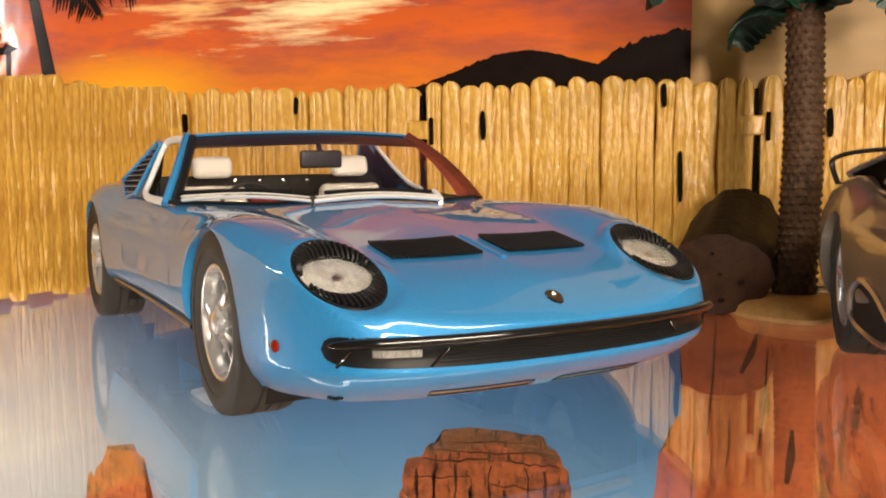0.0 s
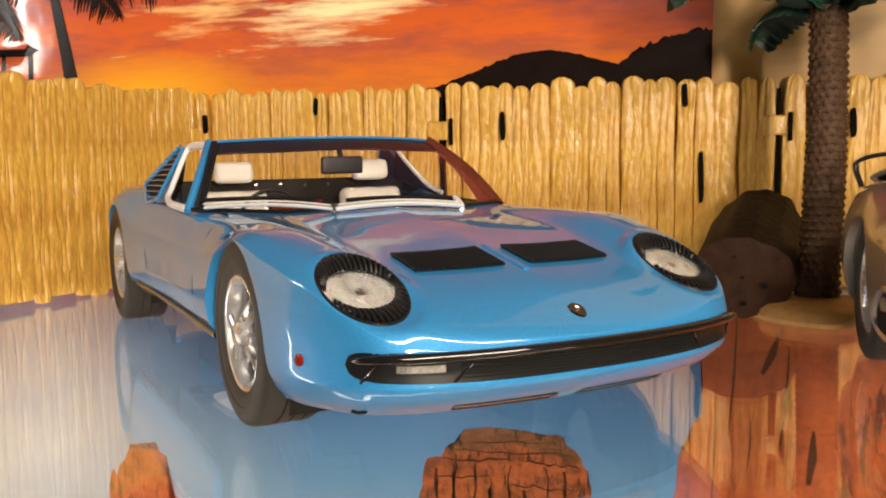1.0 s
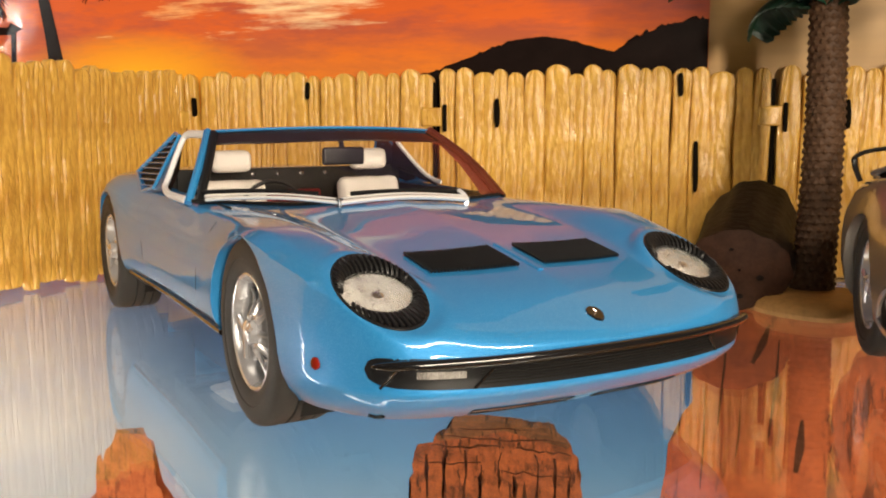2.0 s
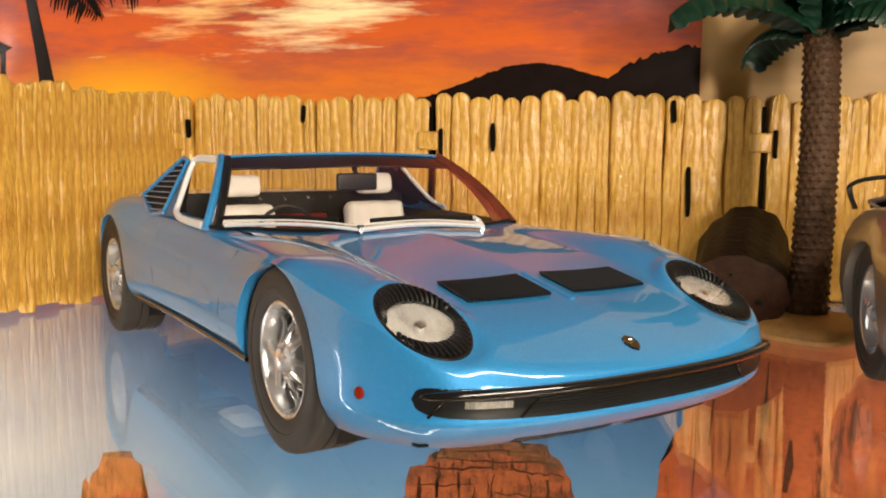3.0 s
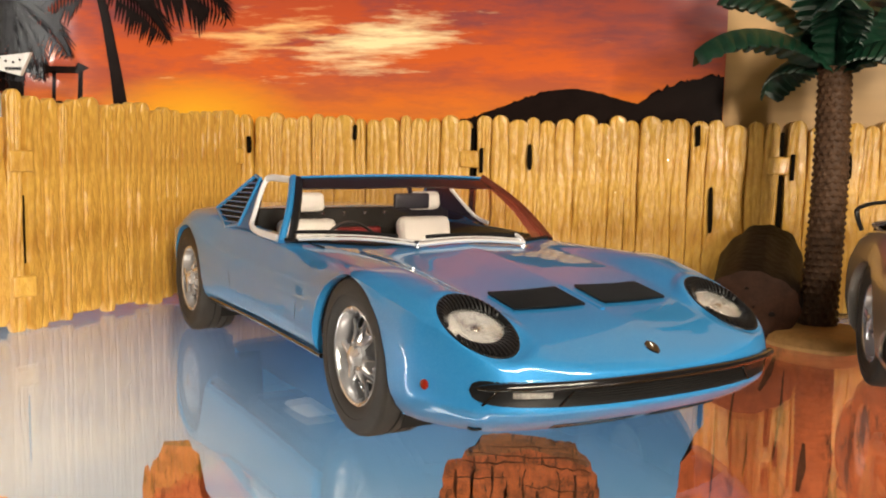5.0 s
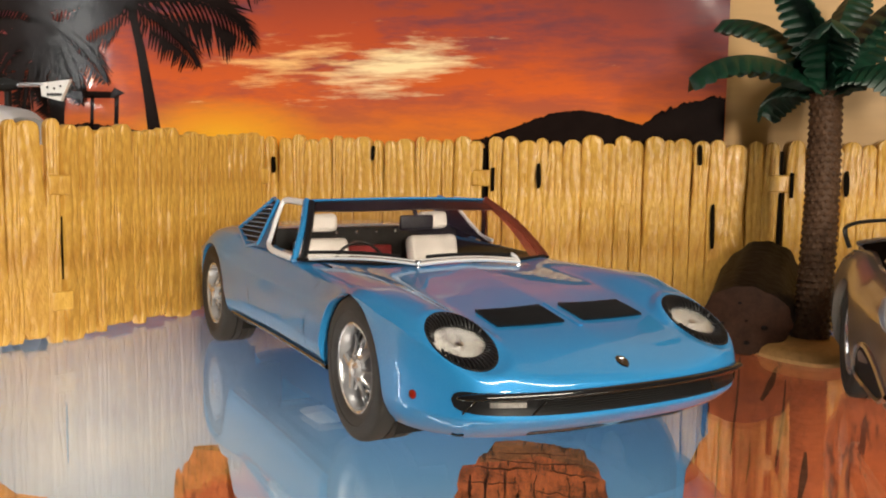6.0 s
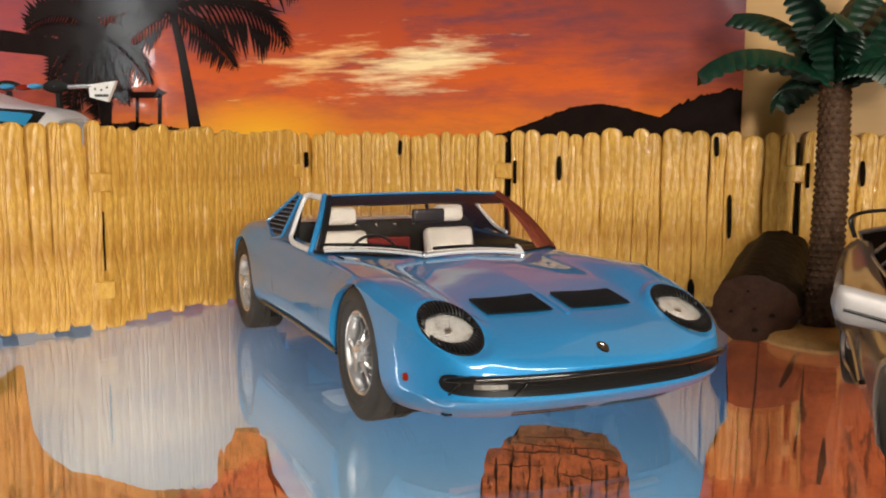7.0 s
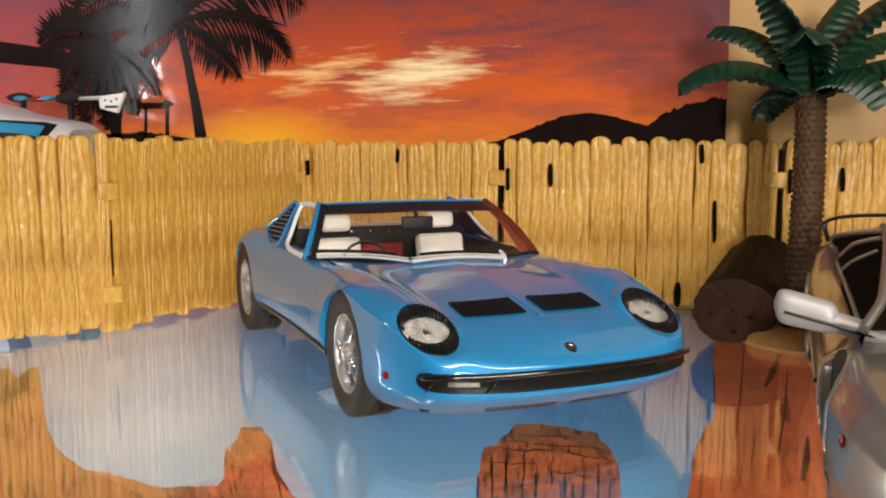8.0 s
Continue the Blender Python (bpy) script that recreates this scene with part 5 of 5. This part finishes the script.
for i in range(38):
    t = (i + .5) / 38
    c, r = TRUNK[min(int(t * 39), 38)]
    c = TRUNK[0][0].lerp(TRUNK[-1][0], t)
    c.x = .0022 * t + .0012 * math.sin(3 * t)
    m = 15
    for k in range(m):
        a = (k + .5 * (i % 2)) * math.tau / m + rng.uniform(-.05, .05)
        if math.sin(a) > .6:
            continue
        b = Vector((math.cos(a), math.sin(a), 0))
        s = Vector((-b.y, b.x, 0))
        q = c + b * (r * 1.0)
        w, h = .0015 * rng.uniform(.7, 1.15), .0013 * rng.uniform(.7, 1.15)
        v = [bm.verts.new(q + s * w * x + Vector((0, 0, h * z)) + b * y) for x, z, y in ((-1, 0, 0), (0, -1, .0001), (1, 0, 0), (0, 1, .0001), (0, -.1, .00075))]
        for e in range(4):
            bm.faces.new((v[e], v[(e + 1) % 4], v[4]))
beads = part("bark_relief", bm, PALMTRUNK, trunk)
tagged(beads, kind="stuff")


def palm_leaf(azimuth, length, rise, droop, width, seed):
    rng = random.Random(seed)
    bm = bmesh.new()
    n = 48
    rows = []
    p = Vector((0, 0, 0))
    lobes = [rng.uniform(.82, 1.08) for _ in range(n)]
    for k in range(n + 1):
        t = k / n
        a = radians(rise) - radians(droop) * t ** 1.4
        if k:
            p = p + Vector((math.cos(a), 0, math.sin(a))) * (length / n)
        lobe = (.74, .93, 1.0, .90)[k % 4] * (.94 + .12 * (lobes[k // 4] - .82))
        w = width * (math.sin(math.pi * min(.10 + .80 * t, 1)) ** .55) * (lobe if t > .18 else .8)
        fold = (.55 + .25 * t) * w
        up = Vector((-math.sin(a), 0, math.cos(a)))
        rib = (.0, .0004, .0007, .0004)[k % 4]
        back = Vector((math.cos(a), 0, math.sin(a))) * .0012
        rows.append([p + Vector((0, y * w, 0)) + back * (2 * abs(y) - 1) + up * (-fold * abs(y) ** 1.5 + (.0009 if y == 0 else rib)) for y in (-1, -.65, -.3, 0, .3, .65, 1)])
    top = grid(bm, rows)
    under = grid(bm, [[q - Vector((0, 0, .0007)) for q in r] for r in rows])
    for i in range(n):
        bm.faces.new((top[i][0], top[i + 1][0], under[i + 1][0], under[i][0]))
        bm.faces.new((top[i][6], top[i + 1][6], under[i + 1][6], under[i][6]))
    for j in range(6):
        bm.faces.new((top[n][j], top[n][j + 1], under[n][j + 1], under[n][j]))
    return part("leaf", bm, PALMLEAF, palm, at=Matrix.Translation(TRUNK[-1][0] + Vector((0, 0, -.002))) @ pose(0, 0, 0, 0, 0, azimuth))


for i, (az, ln, rise, droop, wd) in enumerate(((197, .060, 42, 88, .0105), (158, .056, 66, 72, .0105), (262, .050, 74, 105, .0105), (-16, .056, 40, 78, .0105), (24, .056, 62, 80, .0105), (312, .046, 44, 120, .0105),
                                               (98, .046, 60, 80, .0105), (60, .052, 80, 50, .010), (228, .050, 80, 55, .0100), (125, .042, 35, 110, .0105), (338, .052, 76, 62, .010))):
    palm_leaf(az, ln, rise, droop, wd, i)

# ---- silver coupe model beside the palm ----
PLAN = [(0.92, 0.0), (0.915, 0.15), (0.90, 0.35), (0.86, 0.52), (0.80, 0.65), (0.70, 0.74), (0.5, 0.83), (0.2, 0.885), (0.0, 0.90), (-0.4, 0.865), (-1.2, 0.86), (-1.8, 0.885), (-2.3, 0.90), (-2.7, 0.89), (-2.95, 0.82), (-3.1, 0.6), (-3.16, 0.3), (-3.18, 0.0)]
TOP = [(0.92, .46, .46, .46, .455, .45, .44), (0.75, .53, .53, .53, .54, .53, .48), (0.5, .57, .57, .58, .62, .61, .55), (0.0, .64, .64, .65, .68, .67, .61), (-0.5, .70, .70, .70, .70, .68, .61), (-1.2, .73, .73, .73, .72, .69, .62),
       (-1.9, .76, .76, .76, .75, .73, .66), (-2.3, .78, .78, .79, .82, .82, .765), (-2.8, .76, .76, .77, .79, .78, .72), (-3.18, .70, .70, .70, .69, .68, .64)]
SKIRT = [(0.92, .42, .0, .36, .0, .30, .01, .25, .02, .2, .04, .16, .08), (0.3, .52, .012, .43, .0, .35, .0, .28, .01, .22, .02, .17, .05), (0.0, .56, .012, .46, .0, .37, .0, .29, .01, .22, .02, .17, .05), (-1.8, .58, .012, .48, .0, .38, .0, .30, .01, .23, .02, .18, .05),
         (-2.3, .61, .012, .50, .0, .40, .0, .31, .01, .24, .02, .19, .05), (-3.18, .58, .0, .50, .0, .42, .0, .35, .02, .30, .04, .26, .08)]
INSET = [(0.92, .02), (0.5, .05), (0.0, .06), (-2.5, .06), (-3.18, .03)]
ARCHES = ((0.0, 0.31, 0.34), (-2.29, 0.31, 0.345))
NOSE, TAIL = 0.92, -3.18
silver = thing("model_coupe", Matrix.Translation((0.0925, 0.135, 0.0)) @ pose(0, 0, 0, 0, 0, -92.5), "silver-grey metallic model coupe with chrome trim on the glass shelf", "model car")
part("body", car_body(False, False), SILVER, silver, "silver-grey painted body shell")
build_wheels(silver, [(0, -.712, .329), (-2.29, -.728, .329), (0, .712, .329), (-2.29, .728, .329)], 12)


def rail_point(u):
    """The screen pillar and roof rail of one side, running back into the haunch: half width and height."""
    stations = (-3.0, -2.8, -1.6, -0.8, -0.13, 0.05)
    return float(pchip(stations, (.70, .735, .665, .605, .66, .735), u)), float(pchip(stations, (.74, .82, .965, 1.06, .85, .755), u))


def house_point(u, f):
    """Cabin section: f from -1 to 1 over the roof, the rails at 0.6, the ends below the waist."""
    half, high = rail_point(u)
    a = abs(f)
    if a <= .6:
        return Vector((u, half * f / .6, high + .03 * (1 - (a / .6) ** 2)))
    t = (a - .6) / .4
    return Vector((u, math.copysign(half + (.745 - half) * t, f), high + (.69 - high) * t))


def pane_line(points, side):
    """A line on the cabin's flank through stations of length and height."""
    out = []
    us, zs = [p[0] for p in points], [p[1] for p in points]
    for u in np.linspace(us[0], us[-1], 28):
        high = rail_point(u)[1]
        z = float(pchip(us, zs, u))
        out.append(house_point(u, side * (.6 + .4 * min(max((high - z) / (high - .69), 0), 1))) + Vector((0, side * .008, 0)))
    return out


bm = bmesh.new()
grid(bm, [[house_point(u, f) * S for f in np.linspace(-1, 1, 41)] for u in np.linspace(.05, -2.98, 44)])
part("cabin_glass", bm, MATTEDARK, silver, "dark tinted cabin glass")
bm = bmesh.new()
grid(bm, [[(house_point(u, f) + Vector((0, 0, .010))) * S for f in np.linspace(-.57, .57, 21)] for u in np.linspace(-.86, -2.75, 22)])
bmesh.ops.solidify(bm, geom=bm.faces, thickness=.010 * S)
part("roof", bm, SILVER, silver, "silver-grey roof panel")
for side in (-1, 1):
    # roof rail, the two arcs that part the side panes, and the waist moulding
    for points, r in (([(-2.80, .82), (-1.6, .965), (-.72, 1.058)], .015), ([(-1.95, .80), (-1.5, .915), (-.72, 1.025)], .012),
                      ([(-1.62, .765), (-1.3, .85), (-.72, .965)], .009), ([(-2.80, .815), (-2.2, .770), (-1.7, .748), (-.60, .735), (-.10, .725)], .011)):
        bm = bmesh.new()
        tube(bm, [p * S for p in pane_line(points, side)], r * S, 8)
        part("chrome_strip", bm, ALLOY, silver, "chrome window moulding")
    bm = bmesh.new()
    tube(bm, [(house_point(u, side * .6) + Vector((0, side * .006, .004))) * S for u in np.linspace(.05, -.84, 16)], .020 * S, 10)
    part("screen_pillar", bm, SILVER, silver, "silver-grey windscreen pillar")
    # side intake before the rear wheel
    bm = bmesh.new()
    ring = [(-1.02, .30), (-1.25, .225), (-1.60, .20), (-1.78, .235), (-1.76, .33), (-1.60, .42), (-1.35, .40)]
    top = [bm.verts.new(Vector((u, side * (flank(u, z) + .004), z)) * S) for u, z in ring]
    bm.faces.new(top)
    part("side_intake", bm, INTERIOR, silver, "black side intake ahead of the rear wheel")
    bm = bmesh.new()
    path = smooth_path([(u, side * (flank(u, z) + .006), z) for u, z in ring + ring[:1]], 6)
    tube(bm, [p * S for p in path], .015 * S, 6, caps=False)
    part("intake_rim", bm, SILVER, silver)
    bm = bmesh.new()
    tube(bm, [Vector((.0 + .348 * math.cos(a), side * (flank(.348 * math.cos(a), .31 + .348 * math.sin(a)) - .004), .31 + .348 * math.sin(a))) * S for a in np.linspace(radians(-15), radians(195), 40)], .014 * S, 6)
    part("arch_trim", bm, SILVER, silver, "rolled wheel arch lip")
    bm = bmesh.new()
    lathe(bm, [(.022 * S, 0), (.022 * S, .006 * S), (.0, .012 * S)], 14, "y")
    part("side_marker", bm, AMBER, silver, at=Matrix.Translation(Vector((.50, side * (flank(.50, .47) + .001), .47)) * S) @ pose(0, 0, 0, 0, 0, 0 if side > 0 else 180))
    for cu, cz, r in ARCHES:
        bm = bmesh.new()
        grid(bm, [[Vector((cu + r * .99 * math.cos(a), side * v, cz + r * .99 * math.sin(a))) * S for v in (.80, .45)] for a in np.linspace(radians(-35), radians(215), 25)])
        part("wheel_well", bm, INTERIOR, silver)
    # wing mirror on a stalk
    mirror = new("wing_mirror")
    mirror.parent, mirror.matrix_basis = silver, Matrix.Translation(Vector((-.10, side * .66, .690)) * S) @ pose(0, 0, 0, 0, 0, 0 if side < 0 else 180)
    mirror["label"] = "chromed wing mirror with a dark groove"
    k = 1 if side < 0 else -1
    bm = bmesh.new()
    rows = []
    for t in np.linspace(0, 1, 21):
        y = -.150 - .245 * t
        e = max(1 - abs(2 * t - 1) ** 7, .02) ** .5
        w, h = .060 * e, (.062 + .010 * t) * e
        rows.append([Vector((k * (-.06 + w * math.copysign(abs(math.cos(a)) ** .75, math.cos(a))), y, .062 + .050 * t + h * math.copysign(abs(math.sin(a)) ** .75, math.sin(a)))) * S for a in np.linspace(0, math.tau, 29)[:-1]])
    vs = grid(bm, rows, close_v=True)
    bm.faces.new(vs[0][::-1])
    bm.faces.new(vs[-1])
    part("mirror_shell", bm, PEARL, mirror)
    bm = bmesh.new()
    tube(bm, [Vector((k * x, y, z)) * S for x, y, z in ((-.03, .06, -.008), (-.04, -.05, .024), (-.05, -.18, .056))], .046 * S, 16, .9)
    part("stalk", bm, PEARL, mirror)
    bm = bmesh.new()
    tube(bm, [Vector((k * x, y, z)) * S for x, y, z in ((.000, .02, .004), (.003, -.10, .030), (.003, -.17, .050), (.002, -.27, .073), (-.004, -.355, .092))], .007 * S, 6)
    part("groove", bm, BLACK, mirror, "dark groove along the housing")
bm = bmesh.new()
path = smooth_path([(u, w * v, z) for w, rows in ((-1, ((-3.12, .745, .76), (-3.15, .772, .85), (-3.16, .755, .90), (-3.16, .62, .935), (-3.16, .3, .95))), (1, ((-3.16, .3, .95), (-3.16, .62, .935), (-3.16, .755, .90), (-3.15, .772, .85), (-3.12, .745, .76)))) for u, v, z in rows], 8)
tube(bm, [p * S for p in path], .018 * S, 8, .7)
part("rear_wing", bm, BLACK, silver, "thin black rear wing")

# ---- behind the left fence: striped model car and a small guitar ----
def rally_roof(x):
    """Height of the shell along the car, tail at the right."""
    return float(pchip((-.100, -.085, -.055, -.028, -.004, .018, .040, .052, .058), (.045, .062, .098, .1035, .1012, .0958, .0926, .0908, .087), x))


def rally_section(x, a):
    """A point of the shell: a from 0 at the near sill over the roof to pi at the far one."""
    h = rally_roof(x)
    w = .036 * max(1 - abs((x + .02) / .082) ** 6, .12) ** .5
    c, s = math.cos(a), math.sin(a)
    return Vector((x, -w * math.copysign(abs(c) ** .45, c) * (1 - .22 * abs(s) ** 6), .006 + (h - .006) * abs(s) ** .42))


def striped_shell():
    bm = bmesh.new()
    grid(bm, [[rally_section(x, a) for a in np.linspace(0, math.pi, 41)] for x in np.linspace(-.0995, .0578, 44)])
    return bm


def rally_patch(x0, x1, low, high, lift, n=24):
    """A strip of the near side between two heights."""
    bm = bmesh.new()
    rows = []
    for x in np.linspace(x0, x1, n):
        t = (x - x0) / (x1 - x0)
        row = []
        for z in np.linspace(low(t), high(t), 5):
            s = min(max((z - .006) / (rally_roof(x) - .006), .02), .985) ** (1 / .42)
            p = rally_section(x, math.asin(s))
            row.append(p + Vector((0, -lift, lift * .5)))
        rows.append(row)
    grid(bm, rows)
    return bm


rally = thing("striped_model_car", pose(-0.3420, 0.325, -0.0, 0, 0, -6), "white model car with blue and black side stripes behind the fence", "model car")
part("body", striped_shell(), SATIN, rally, "silvery white rounded body shell")


def rally_band(x0, x1, down0, down1, arch=0.0):
    """Heights of a strip, taken down from the roof line."""
    def at(t):
        return rally_roof(x0 + (x1 - x0) * t) - down0 - (down1 - down0) * t - arch * (1 - math.sin(math.pi * t) ** .6)
    return at


part("side_window", rally_patch(-.078, .018, rally_band(-.078, .018, .0110, .0034), rally_band(-.078, .018, .0008, .0026), .0016), GLOSSBLACK, rally, "dark side window")
part("black_stripe", rally_patch(-.075, .0535, lambda t: .060, rally_band(-.075, .0535, .0110, .0010), .0012), INTERIOR, rally)
part("blue_stripe", rally_patch(-.045, .051, lambda t: .064, rally_band(-.045, .051, .0110, .0018, .0015), .0018), STRIPE, rally, "blue arched stripe")
part("lower_stripe", rally_patch(.012, .052, lambda t: .060, rally_band(.012, .052, .0120, .0062, .003), .0023), INTERIOR, rally)
for x in (-.066, .030):
    for y in (-.030, .030):
        bm = bmesh.new()
        lathe(bm, [(.010, -.006), (.0165, -.007), (.018, -.004), (.018, .004), (.0165, .007), (.010, .006)], 28, "y", (x, y, .018))
        part("wheel", bm, RUBBER, rally)

guitar = thing("toy_guitar", pose(-0.352, 0.372, 0.0), "small toy guitar with a white headstock on a black stand", "toy guitar")
bm = bmesh.new()
tube(bm, [(-.012, 0, .1050), (.012, 0, .1054), (.038, 0, .1056)], .0012, 8)
part("neck", bm, ALLOY, guitar, "pale narrow neck")
bm = bmesh.new()
slab(bm, [(.0365, .1063), (.0370, .0998), (.0480, .0972), (.0537, .1081)], .001, .002)
part("headstock", bm, WHITE, guitar, "white headstock with dark lettering", smooth=False)
for x, z in ((.0406, .1041), (.0445, .1035), (.0481, .1047)):
    bm = bmesh.new()
    bmesh.ops.create_uvsphere(bm, u_segments=8, v_segments=6, radius=.0006)
    bmesh.ops.translate(bm, verts=bm.verts, vec=(x, -.0011, z))
    part("tuning_peg", bm, BLACK, guitar)
for x0, x1 in ((.0404, .0415), (.0420, .0435), (.0439, .0452), (.0456, .0470), (.0474, .0488)):
    box_part("lettering_bar", guitar, BLACK, x0, x1, -.0014, -.0009, .0998, .1012)
for x, z, rx, rz, mat in ((-.0180, .1068, .0085, .0028, INTERIOR), (-.0157, .1060, .0045, .0016, STRIPE), (-.0040, .1054, .0055, .0016, AMBER), (.0030, .1060, .0045, .0016, STRIPE), (.0150, .1058, .0080, .0036, INTERIOR)):
    bm = bmesh.new()
    y = .0 if mat is INTERIOR else -.0022
    rows = [[(x + rx * f * math.cos(a) * (1 + .12 * math.cos(2 * a)), y + d, z + rz * f * math.sin(a)) for a in np.linspace(0, math.tau, 25)[:-1]] for f, d in ((.05, -.0018), (.7, -.0017), (.95, -.001), (1, 0), (.95, .001), (.05, .0012))]
    grid(bm, rows, close_v=True)
    part("guitar_body", bm, mat, guitar)
bm = bmesh.new()
tube(bm, [(-.018, .002, .0), (-.018, .002, .104)], .0018, 8)
tube(bm, [(.015, .002, .0), (.015, .002, .104)], .0018, 8)
lathe(bm, [(0, .0025), (.026, .002), (.027, 0)], 24, "z", (-.002, 0, 0))
part("stand", bm, BLACK, guitar, "black stand holding the guitar")
